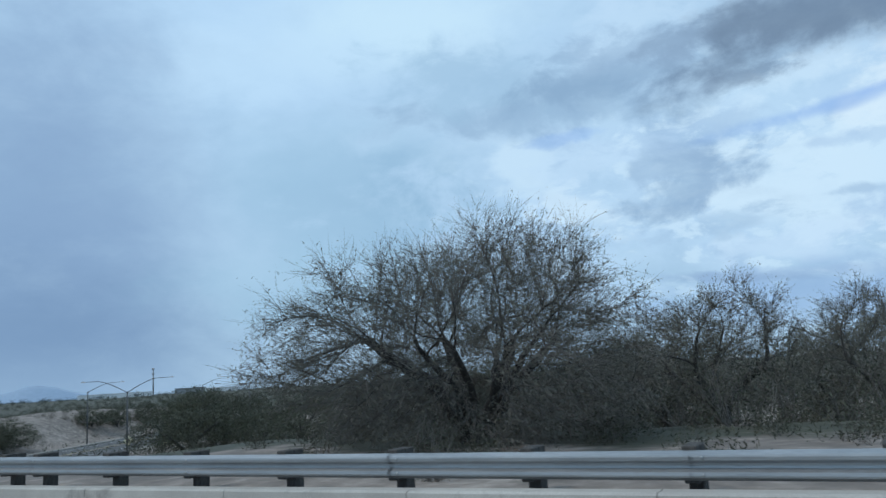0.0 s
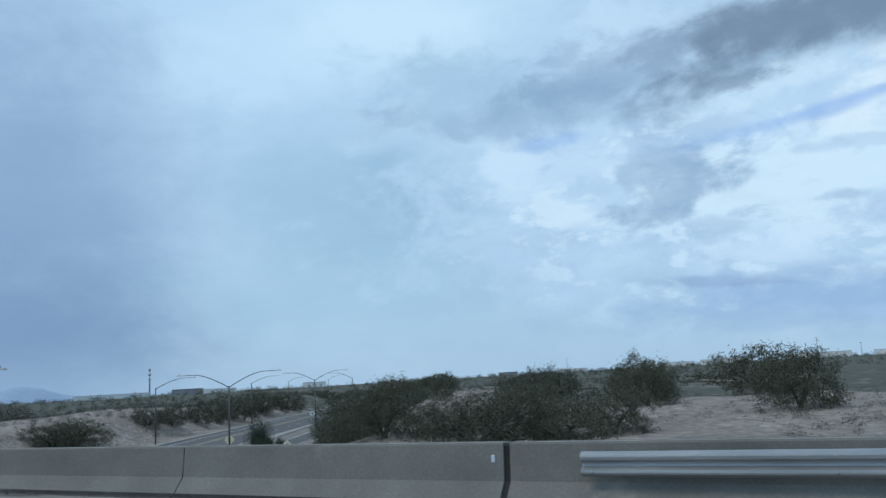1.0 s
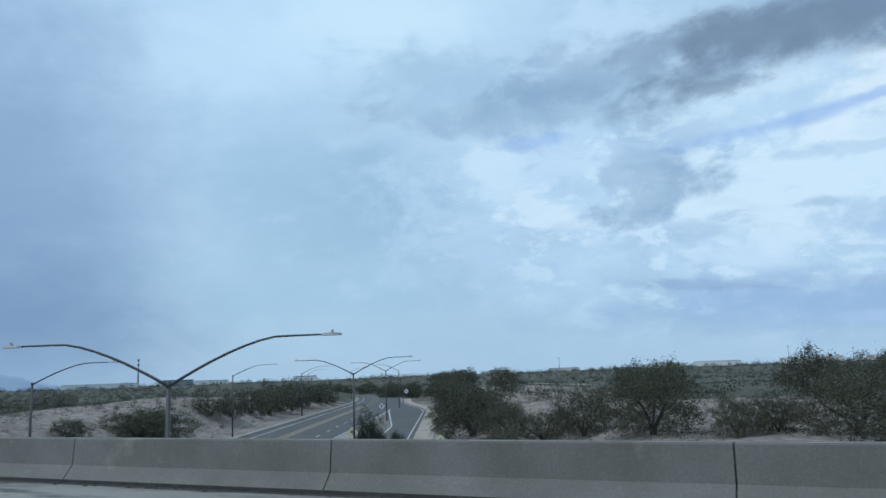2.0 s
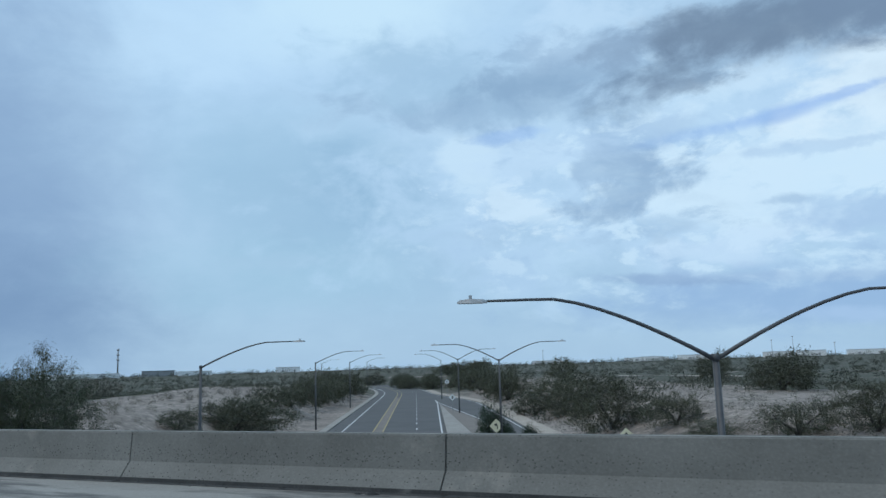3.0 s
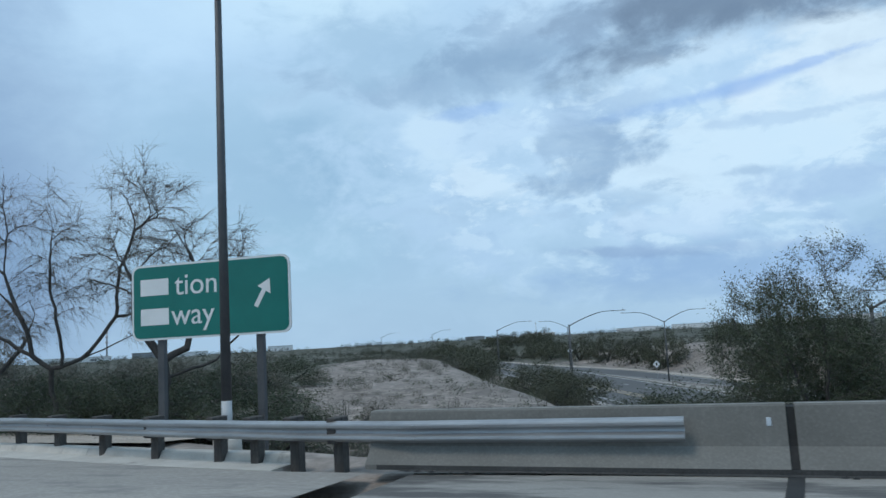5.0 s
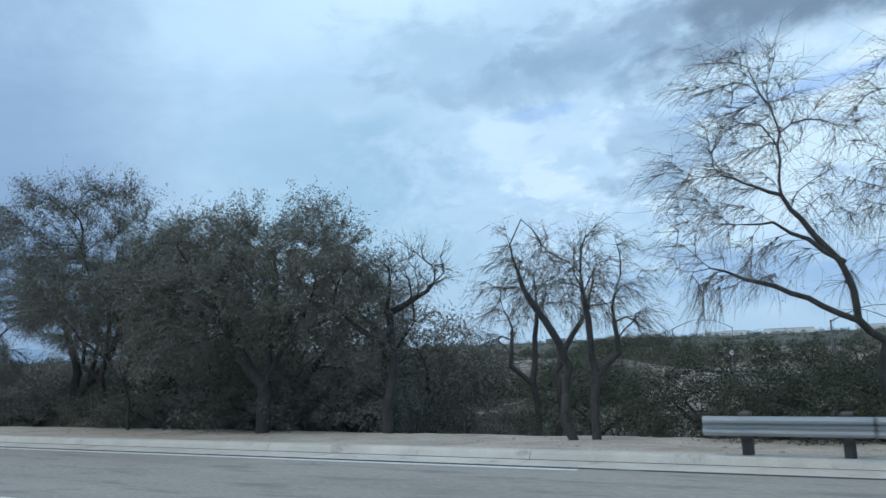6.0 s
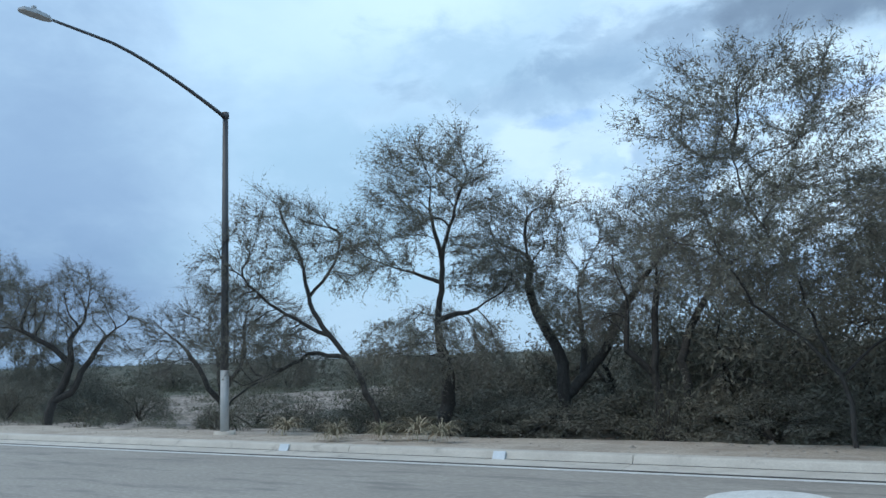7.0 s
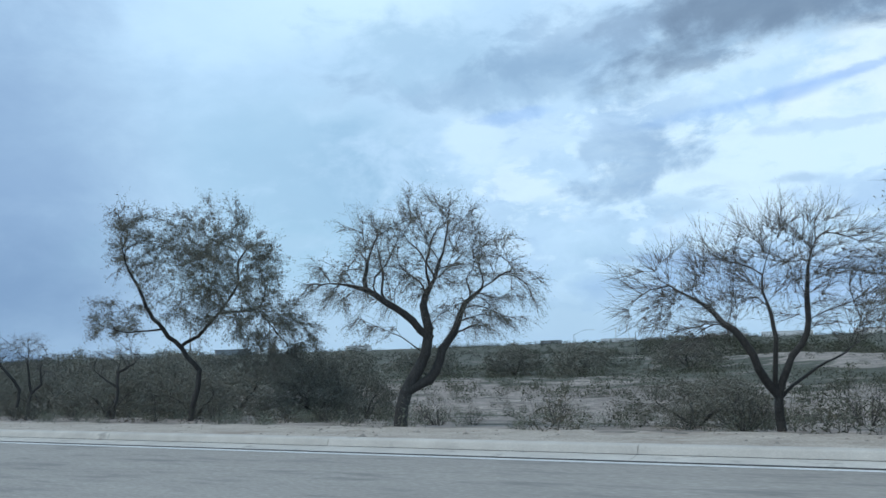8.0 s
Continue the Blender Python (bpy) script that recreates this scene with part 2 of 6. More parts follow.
    return m


def desert():
    """Pale sand on the cut banks and shoulders, weedy grey-green soil on the plain."""
    m = surface("desert_ground", (0.225, 0.188, 0.163), (0.40, 0.342, 0.30), 0.12, 0.95, 0, 0.6, 1.6, 0.6, (0.15, 0.128, 0.11), 0.45, 0.5, 0.68, fine_bump=0.12)
    nd, ln = m.node_tree.nodes, m.node_tree.links
    bsdf = next(n for n in nd if n.type == "BSDF_PRINCIPLED")
    sand = bsdf.inputs["Base Color"].links[0].from_socket
    geo = next(n for n in nd if n.type == "NEW_GEOMETRY")

    def node(kind, **values):
        n = nd.new(kind)
        for k, v in values.items():
            n.inputs[k].default_value = v
        return n

    def ramp(v, lo, hi):
        n = node("ShaderNodeMapRange", **{"From Min": lo, "From Max": hi})
        ln.new(v, n.inputs["Value"])
        return n.outputs[0]

    def mth(op, p, q):
        n = nd.new("ShaderNodeMath")
        n.operation = op
        for k, v in enumerate((p, q)):
            if isinstance(v, float):
                n.inputs[k].default_value = v
            else:
                ln.new(v, n.inputs[k])
        return n.outputs[0]

    def noise_(scale, detail):
        n = node("ShaderNodeTexNoise", Scale=scale, Detail=detail, Roughness=0.62)
        ln.new(geo.outputs["Position"], n.inputs["Vector"])
        return n.outputs["Fac"]

    across = nd.new("ShaderNodeVectorMath")
    across.operation = "DOT_PRODUCT"
    ln.new(geo.outputs["Position"], across.inputs[0])
    across.inputs[1].default_value = N
    away = nd.new("ShaderNodeVectorMath")
    away.operation = "LENGTH"
    ln.new(geo.outputs["Position"], away.inputs[0])
    sep = nd.new("ShaderNodeSeparateXYZ")
    ln.new(geo.outputs["Position"], sep.inputs[0])
    n_ = mth("ADD", across.outputs["Value"], mth("MULTIPLY", mth("SUBTRACT", noise_(0.05, 4), 0.5), 26.0))
    bank = mth("MULTIPLY", ramp(n_, -83.0, -75.0), ramp(n_, 20.0, 8.0))
    bank = mth("MULTIPLY", bank, ramp(away.outputs["Value"], 330.0, 200.0))
    near = ramp(sep.outputs["Y"], 18.0, 13.0)
    wash = nd.new("ShaderNodeVectorMath")
    wash.operation = "DISTANCE"
    ln.new(geo.outputs["Position"], wash.inputs[0])
    wash.inputs[1].default_value = (-13.0, 62.0, -2.0)
    near = mth("MAXIMUM", near, ramp(mth("ADD", wash.outputs["Value"], mth("MULTIPLY", noise_(0.08, 4), 20.0)), 56.0, 46.0))
    flat = nd.new("ShaderNodeVectorMath")
    flat.operation = "DISTANCE"
    ln.new(geo.outputs["Position"], flat.inputs[0])
    flat.inputs[1].default_value = (-170.0, 34.0, 0.0)
    near = mth("MAXIMUM", near, mth("MULTIPLY", ramp(mth("ADD", flat.outputs["Value"], mth("MULTIPLY", noise_(0.08, 4), 20.0)), 72.0, 46.0), 0.85))
    bare = mth("MAXIMUM", mth("MAXIMUM", bank, near), 0.16)
    weeds = mth("MULTIPLY", ramp(mth("ADD", noise_(0.23, 6), mth("MULTIPLY", mth("SUBTRACT", 1.0, bare), 0.34)), 0.62, 0.72), 0.9)
    green = nd.new("ShaderNodeMix")
    green.data_type = "RGBA"
    ln.new(ramp(noise_(0.6, 5), 0.35, 0.65), green.inputs["Factor"])
    green.inputs["A"].default_value, green.inputs["B"].default_value = (0.03, 0.036, 0.022, 1), (0.062, 0.068, 0.043, 1)
    mix = nd.new("ShaderNodeMix")
    mix.data_type = "RGBA"
    ln.new(weeds, mix.inputs["Factor"])
    ln.new(sand, mix.inputs["A"])
    ln.new(green.outputs["Result"], mix.inputs["B"])
    ln.new(mix.outputs["Result"], bsdf.inputs["Base Color"])
    return m


SAND = desert()
VERGE = surface("verge_dirt", (0.38, 0.325, 0.275), (0.57, 0.50, 0.425), 0.9, 0.95, 0, 0.6, 16, 0.5, (0.27, 0.215, 0.175), 0.5, 0.55, 0.68, fine_bump=0.03)
ASPHALT = surface("asphalt", (0.31, 0.285, 0.257), (0.395, 0.366, 0.33), 0.35, 0.85, 0, 0.45, 22, 0.42, (0.19, 0.18, 0.168), 1.2, 0.52, 0.66, stretch=(0.4, 1.6, 1), fine_bump=0.006)
ROAD_ASPHALT = surface("old_asphalt", (0.088, 0.086, 0.086), (0.128, 0.126, 0.124), 0.25, 0.88, 0, 0.2, 25, 0.25, (0.07, 0.07, 0.075), 0.5, 0.58, 0.7)
DECK = surface("deck_concrete", (0.26, 0.245, 0.222), (0.38, 0.36, 0.33), 0.5, 0.85, 0, 0.3, 45, 0.3, (0.075, 0.072, 0.07), 0.9, 0.49, 0.62, stretch=(0.35, 1.5, 1))
CONCRETE = surface("barrier_concrete", (0.158, 0.154, 0.141), (0.226, 0.221, 0.204), 0.8, 0.88, 0, 0.35, 28, 0.22, (0.35, 0.325, 0.285), 0.55, 0.6, 0.75, (22.0, 0.33, (0.022, 0.022, 0.02), -34.0, -64.0), 0.06, fine_bump=0.01)
KERB_CONCRETE = surface("kerb_concrete", (0.47, 0.44, 0.40), (0.62, 0.585, 0.53), 1.2, 0.88, 0, 0.3, 50, 0.22, (0.24, 0.22, 0.2), 1.5, 0.58, 0.72, vary=0.06)
PAVE = surface("pavement_concrete", (0.29, 0.27, 0.245), (0.39, 0.365, 0.33), 0.6, 0.88, 0, 0.3, 30, 0.25, (0.22, 0.205, 0.185), 0.8, 0.55, 0.7)
GALV = surface("galvanised_steel", (0.33, 0.345, 0.36), (0.46, 0.475, 0.49), 2.5, 0.5, 0.75, 0.1, 30, 0.15, (0.28, 0.28, 0.28), 1.5, 0.6, 0.75, stretch=(0.3, 1, 3))
POST_WOOD = surface("post_timber", (0.055, 0.05, 0.047), (0.11, 0.10, 0.092), 5, 0.9, 0, 0.4, 30, 0.4, stretch=(3, 3, 0.5))
POLE_DARK = surface("pole_paint_dark", (0.075, 0.078, 0.085), (0.11, 0.113, 0.12), 2, 0.55, 0.3, 0.1, 30, 0.2)
POLE_PALE = surface("pole_paint_pale", (0.42, 0.44, 0.45), (0.55, 0.57, 0.58), 2, 0.6, 0.1, 0.1, 30, 0.2)
LAMP_HEAD = surface("lamp_housing", (0.33, 0.34, 0.35), (0.45, 0.46, 0.47), 4, 0.5, 0.2, 0.05, 30, 0.1)
WHITE_PAINT = surface("road_white", (0.58, 0.58, 0.57), (0.78, 0.78, 0.77), 2.5, 0.75, 0, 0.2, 40, 0.3, (0.3, 0.3, 0.3), 2.5, 0.6, 0.75)
YELLOW_PAINT = surface("road_yellow", (0.42, 0.32, 0.13), (0.55, 0.43, 0.2), 2.5, 0.75, 0, 0.2, 40, 0.3, (0.25, 0.22, 0.16), 2.5, 0.5, 0.7)
SIGN_GREEN = surface("sign_green", (0.0, 0.15, 0.125), (0.003, 0.18, 0.15), 1.5, 0.45, 0, 0.0, 40, 0.05)
SIGN_WHITE = surface("sign_white", (0.72, 0.74, 0.74), (0.8, 0.82, 0.82), 2, 0.5, 0, 0, 40, 0.05)
SIGN_YELLOW = surface("sign_yellow", (0.64, 0.60, 0.42), (0.74, 0.70, 0.5), 2, 0.5, 0, 0, 40, 0.05)
SIGN_BLACK = surface("sign_black", (0.015, 0.015, 0.015), (0.025, 0.025, 0.025), 2, 0.5, 0, 0, 40, 0.05)
SIGN_BACK = surface("sign_aluminium", (0.30, 0.31, 0.32), (0.4, 0.41, 0.42), 2, 0.5, 0.5, 0, 40, 0.05)
BARK = surface("mesquite_bark", (0.042, 0.039, 0.037), (0.085, 0.079, 0.074), 6, 0.95, 0, 0.8, 30, 0.5, stretch=(2, 2, 0.5), vary=0.15)
TWIG = surface("twig_bark", (0.115, 0.107, 0.097), (0.19, 0.177, 0.162), 3, 0.95, 0, 0, 20, 0.3, vary=0.15)
LEAF = surface("olive_leaf", (0.054, 0.062, 0.038), (0.098, 0.105, 0.066), 1.5, 0.8, 0, 0, 12, 0.3, (0.09, 0.092, 0.056), 1.2, 0.5, 0.65, vary=0.18)
LEAF_GREY = surface("grey_olive_leaf", (0.14, 0.143, 0.116), (0.22, 0.216, 0.176), 1.5, 0.8, 0, 0, 12, 0.3, (0.145, 0.13, 0.098), 1.2, 0.5, 0.65, vary=0.15)
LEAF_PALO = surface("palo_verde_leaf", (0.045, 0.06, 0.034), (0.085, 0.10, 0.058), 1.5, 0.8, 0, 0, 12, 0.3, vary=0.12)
SAGE = surface("sage_leaf", (0.13, 0.145, 0.11), (0.22, 0.235, 0.18), 0.5, 0.9, 0, 0, 8, 0.3, (0.2, 0.185, 0.14), 0.35, 0.5, 0.65)
LEAF_GREEN = surface("juniper_leaf", (0.016, 0.036, 0.018), (0.032, 0.062, 0.028), 1.5, 0.8, 0, 0, 12, 0.3, vary=0.1)
SCRUB = surface("scrub_leaf", (0.055, 0.06, 0.041), (0.105, 0.108, 0.078), 0.5, 0.9, 0, 0, 8, 0.3, (0.13, 0.115, 0.085), 0.35, 0.5, 0.65, vary=0.12)
THICKET = surface("thicket_leaf", (0.095, 0.097, 0.072), (0.155, 0.152, 0.115), 0.8, 0.9, 0, 0, 8, 0.3, (0.10, 0.09, 0.065), 0.6, 0.5, 0.65)
FAR_SCRUB = surface("far_scrub", (0.046, 0.054, 0.038), (0.082, 0.09, 0.066), 0.05, 0.95, 0, 0, 2, 0.3, (0.125, 0.12, 0.095), 0.03, 0.5, 0.65)
DRY_BLADE = surface("dry_blade", (0.26, 0.225, 0.16), (0.45, 0.40, 0.31), 6, 0.85, 0, 0, 30, 0.3, (0.17, 0.18, 0.10), 4, 0.5, 0.65, vary=0.12)
IRON = surface("cast_iron", (0.06, 0.06, 0.062), (0.10, 0.10, 0.10), 8, 0.6, 0.6, 0.4, 60, 0.3)
JOINT = surface("joint_filler", (0.02, 0.02, 0.02), (0.04, 0.04, 0.04), 4, 0.9, 0, 0.2, 30, 0.2)
STONE = surface("loose_stone", (0.26, 0.235, 0.21), (0.42, 0.385, 0.345), 3, 0.95, 0, 0.3, 30, 0.3, vary=0.2)
BUILD_WHITE = surface("white_wall", (0.80, 0.80, 0.80), (0.88, 0.88, 0.88), 0.1, 0.8, 0, 0, 2, 0.1)
BUILD_GREY = surface("grey_wall", (0.26, 0.27, 0.28), (0.34, 0.35, 0.36), 0.1, 0.8, 0, 0, 2, 0.1)
ROOF_DARK = surface("dark_roof", (0.07, 0.075, 0.085), (0.10, 0.105, 0.115), 0.1, 0.8, 0, 0, 2, 0.1)
# the blue haze of distance is put into the mountains' colour
HILL = surface("hazy_mountain", (0.30, 0.40, 0.53), (0.335, 0.44, 0.565), 0.004, 1.0, 0, 0, 0.05, 0.1)
REFLECTIVE = surface("pale_marker", (0.5, 0.56, 0.62), (0.62, 0.68, 0.74), 6, 0.5, 0, 0, 40, 0.1)


# ---- mesh tools ----
def mesh_np(name, verts, faces, smooth=False):
    """A mesh from an array of places and one or more arrays of faces (all of one length each)."""
    verts = np.asarray(verts, np.float32).reshape(-1, 3)
    if not isinstance(faces, list) or isinstance(faces[0], tuple):
        faces = [faces]
    faces = [np.asarray(f, np.int32) for f in faces]
    faces = [f for f in faces if len(f)]
    me = bpy.data.meshes.new(name)
    me.vertices.add(len(verts))
    me.vertices.foreach_set("co", verts.ravel())
    loops = np.concatenate([f.ravel() for f in faces])
    sizes = np.concatenate([np.full(len(f), f.shape[1], np.int32) for f in faces])
    me.loops.add(len(loops))
    me.loops.foreach_set("vertex_index", loops)
    me.polygons.add(len(sizes))
    me.polygons.foreach_set("loop_start", np.concatenate([[0], np.cumsum(sizes)[:-1]]).astype(np.int32))
    me.polygons.foreach_set("loop_total", sizes)
    me.polygons.foreach_set("use_smooth", np.full(len(sizes), smooth))
    me.update()
    me.validate()
    return me


def done(bm, name, bevel=0.0):
    if bevel:
        bmesh.ops.bevel(bm, geom=bm.edges[:], offset=bevel, segments=1, affect="EDGES", clamp_overlap=True)
    bmesh.ops.recalc_face_normals(bm, faces=bm.faces[:])
    me = bpy.data.meshes.new(name)
    bm.to_mesh(me)
    bm.free()
    return me


def part(name, me, material, parent, label="", m=None):
    ob = new(name, me)
    if material and not me.materials:
        me.materials.append(material)
    if material and me.materials and me.materials[0] != material:
        ob.material_slots[0].link = "OBJECT"
        ob.material_slots[0].material = material
    ob.parent = parent
    if m is not None:
        ob.matrix_basis = m
    return tagged(ob, label)


def thing(name, m=None, label="", category="", group="", kind=""):
    ob = new(name)
    ob.empty_display_size = 0.2
    if m is not None:
        ob.matrix_basis = m
    return tagged(ob, label, category, group, kind)


def solid(name, me, material, label, category, group="", kind="", m=None):
    ob = new(name, me)
    me.materials.append(material)
    if m is not None:
        ob.matrix_basis = m
    return tagged(ob, label, category, group, kind)


def box(bm, x0, x1, y0, y1, z0, z1):
    vs = [bm.verts.new((x, y, z)) for z in (z0, z1) for x, y in ((x0, y0), (x1, y0), (x1, y1), (x0, y1))]
    for f in ((3, 2, 1, 0), (4, 5, 6, 7), (0, 1, 5, 4), (1, 2, 6, 5), (2, 3, 7, 6), (3, 0, 4, 7)):
        bm.faces.new([vs[i] for i in f])
    return bm


def box_mesh(name, x0, x1, y0, y1, z0, z1, bevel=0.01):
    return done(box(bmesh.new(), x0, x1, y0, y1, z0, z1), name, bevel)


def extruded(name, profile, path, closed=True):
    """A profile (offset across, height) carried along a path of (x, y, z, across_x, across_y)."""
    v, f, k = [], [], len(profile)
    for x, y, z, ax, ay in path:
        v += [(x + ax * a, y + ay * a, z + b) for a, b in profile]
    for i in range(len(path) - 1):
        for j in range(k if closed else k - 1):
            a, b = i * k + j, i * k + (j + 1) % k
            f.append((a, a + k, b + k, b))
    bm = bmesh.new()
    vs = [bm.verts.new(p) for p in v]
    for q in f:
        bm.faces.new([vs[i] for i in q])
    if closed:
        bm.faces.new(vs[:k])
        bm.faces.new(vs[-k:][::-1])
    return done(bm, name)


def tube(name, points, radii, sides=8):
    pts = [Vector(p) for p in points]
    bm, rings = bmesh.new(), []
    for i, p in enumerate(pts):
        d = (pts[min(i + 1, len(pts) - 1)] - pts[max(i - 1, 0)]).normalized()
        side = d.cross(Vector((0.31, 0.17, 0.93)) if abs(d.z) < 0.9 else Vector((1, 0, 0))).normalized()
        up = side.cross(d)
        rings.append([bm.verts.new(p + float(radii[i]) * (math.cos(a) * side + math.sin(a) * up)) for a in (2 * math.pi * k / sides for k in range(sides))])
    for a, b in zip(rings, rings[1:]):
        for k in range(sides):
            fc = bm.faces.new((a[k], a[(k + 1) % sides], b[(k + 1) % sides], b[k]))
            fc.smooth = True
    bm.faces.new(rings[0][::-1])
    bm.faces.new(rings[-1])
    return done(bm, name)


# ---- the lie of the land ----
def smooth_step(a, b, v):
    t = np.clip((np.asarray(v, float) - a) / (b - a), 0, 1)
    return t * t * (3 - 2 * t)


def waves(x, y, size, seed):
    """Cheap smooth unevenness, about -1 to 1."""
    x, y, out = np.asarray(x, float), np.asarray(y, float), 0.0
    for k in range(5):
        a = seed * 1.7 + k * 2.4
        out = out + np.sin((x * math.cos(a) + y * math.sin(a)) * 6.28 / (size * (0.6 + 0.23 * k)) + 3.1 * k + seed)
    return out / 3.2


def bend(s):
    """How far the lower road swings to its left, by the distance along it."""
    return -np.clip(np.asarray(s, float) - 250, 0, 400) ** 2 / 1330.0


def road_ns(x, y):
    s = -0.463 * np.asarray(x, float) + 0.886 * np.asarray(y, float)
    return 0.886 * np.asarray(x, float) + 0.463 * np.asarray(y, float) - bend(s), s


def road_xy(n, s):
    q = n + bend(s)
    return q * 0.886 - s * 0.463, q * 0.463 + s * 0.886


def edge_y(x):
    """The edge of the highway's pavement."""
    return 10.0 + 2.55 * smooth_step(-84, -99, x)


def edge_z(x):
    return 0.25 - 0.25 * smooth_step(-78, -100, x)


def shoulder_rise(x):
    """The dirt behind the kerb before the bridge lies higher than the pavement."""
    return smooth_step(5.2, 7.5, x) * (0.17 + 0.011 * np.clip(np.asarray(x, float) - 6, 0, 30))


def ground_z(x, y):
    x, y = np.asarray(x, float), np.asarray(y, float)
    n, s = road_ns(x, y)
    far = np.hypot(x, y)
    plain = -2.1 + 0.35 * waves(x, y, 55, 1) + 0.15 * waves(x, y, 14, 2)
    plain = plain + 1.3 * np.exp(-(((n + 72) / 14) ** 2 + ((s - 150) / 60) ** 2))
    plain = plain + 3.2 * smooth_step(300, 1100, far)
    cut = smooth_step(-50.5, -62, n) + smooth_step(-15.5, -2, n)
    land = -6.08 + (plain + 6.08) * np.clip(cut, 0, 1)
    # the highway's own bank
    wide = 11.5 + (20 - 11.5) * smooth_step(-12, 8, x) + (16.4 - 11.5) * smooth_step(-80, -100, x)
    slope = 2.4 + 10 * smooth_step(-85, -120, x) + 8 * smooth_step(0, 20, x)
    bank = edge_z(x) - 0.06 + shoulder_rise(x) - np.clip(y - wide, 0, 200) / slope
    bank = np.where(np.abs(x + 37) < 42, np.where(y > 11.3, -9, bank), bank)
    z = np.maximum(land, bank)
    low = edge_z(x) - 0.35
    return np.where(y < edge_y(x) + 0.3 - 0.45 * smooth_step(5, 7, x), low, z)


def gz(x, y):
    return float(ground_z(x, y))


def ground():
    def steps(lo, a, b, hi, d):
        mid = np.arange(a, b + d, d)
        def out(span):
            v, w = [], d
            t = 0.0
            while t < span:
                w *= 1.13
                t += w
                v.append(t)
            return np.array(v)
        return np.concatenate([a - out(a - lo)[::-1], mid, mid[-1] + out(hi - mid[-1])])
    xs = steps(-4300, -210, 70, 3800, 1.4)
    ys = np.concatenate([[-600, -200, -60, -16], steps(9.0, 9.0, 130, 4300, 1.4)])
    gx, gy = np.meshgrid(xs, ys)
    z = ground_z(gx, gy) + 0.05 * waves(gx, gy, 4.1, 5)
    v = np.stack([gx, gy, z], -1).reshape(-1, 3)
    i = np.arange(len(ys) - 1)[:, None] * len(xs) + np.arange(len(xs) - 1)[None]
    i = i.ravel()
    f = np.stack([i, i + 1, i + len(xs) + 1, i + len(xs)], 1)
    solid("ground", mesh_np("ground", v, f, True), SAND, "pale desert sand with grey-green weedy patches", "ground", kind="structure")


def highway():
    """The pavement that the way runs along: concrete on the bridge, asphalt before and after."""
    def sheet(name, material, x0, x1, label):
        xs, v, f = np.arange(x0, x1 - 0.01, -1.0), [], []
        for x in xs:
            e, z = float(edge_y(x)), float(edge_z(x))
            v += [(x, e, z), (x, 0, z + 0.012 * e), (x, -13, z - 0.05)]
        for i in range(len(xs) - 1):
            for j in range(2):
                a = i * 3 + j
                f.append((a, a + 1, a + 4, a + 3))
        me = mesh_np(name, v, np.array(f)[:, ::-1])
        solid(name, me, material, label, "road", kind="structure")
    sheet("road_approach", ASPHALT, 90, 6.2, "grey asphalt highway shoulder before the bridge")
    sheet("bridge_deck", DECK, 6.2, -84.6, "pale worn concrete bridge deck with dark stains")
    sheet("road_ramp", ASPHALT, -84.6, -230, "smooth grey asphalt road beside a concrete kerb")


ground()
highway()


def strip(name, x0, x1, y0, y1, z, material, label, category="road marking", step=4.0, wob=0.0):
    xs = np.arange(x0, x1 - 0.01, -step) if x1 < x0 else np.arange(x0, x1 + 0.01, step)
    v, f = [], []
    for x in xs:
        v += [(x, y0 + wob * math.sin(x * 0.3), z), (x, y1 + wob * math.sin(x * 0.3), z)]
    for i in range(len(xs) - 1):
        f.append((2 * i, 2 * i + 2, 2 * i + 3, 2 * i + 1))
    return solid(name, mesh_np(name, v, f), material, label, category, kind="structure")


strip("edge_line", -103.5, -230, 12.23, 12.39, 0.008, WHITE_PAINT, "solid white edge line on the asphalt")
SEAM = surface("dark_seam", (0.05, 0.05, 0.05), (0.11, 0.108, 0.105), 3.0, 0.9, 0, 0.3, 25, 0.4, (0.24, 0.23, 0.215), 0.9, 0.58, 0.66)
strip("gutter_seam", -99, -230, 12.46, 12.555, 0.0085, SEAM, "dark open seam between asphalt and gutter", "seam")
strip("kerb_foot_seam", -99, -230, 13.175, 13.215, 0.0185, SEAM, "thin dark line at the kerb's foot", "seam")
for k, x in enumerate((-100.0, -110.5, -121.2, -132.4)):
    strip("lane_dash", x, x - 2.8, 7.35, 7.5, 0.075, WHITE_PAINT, "short white lane dash on the asphalt", step=1.4)


def verge_z(y):
    """Height of the dirt strip, which falls gently away behind the kerb."""
    return 0.145 - 0.062 * (y - 13.5)


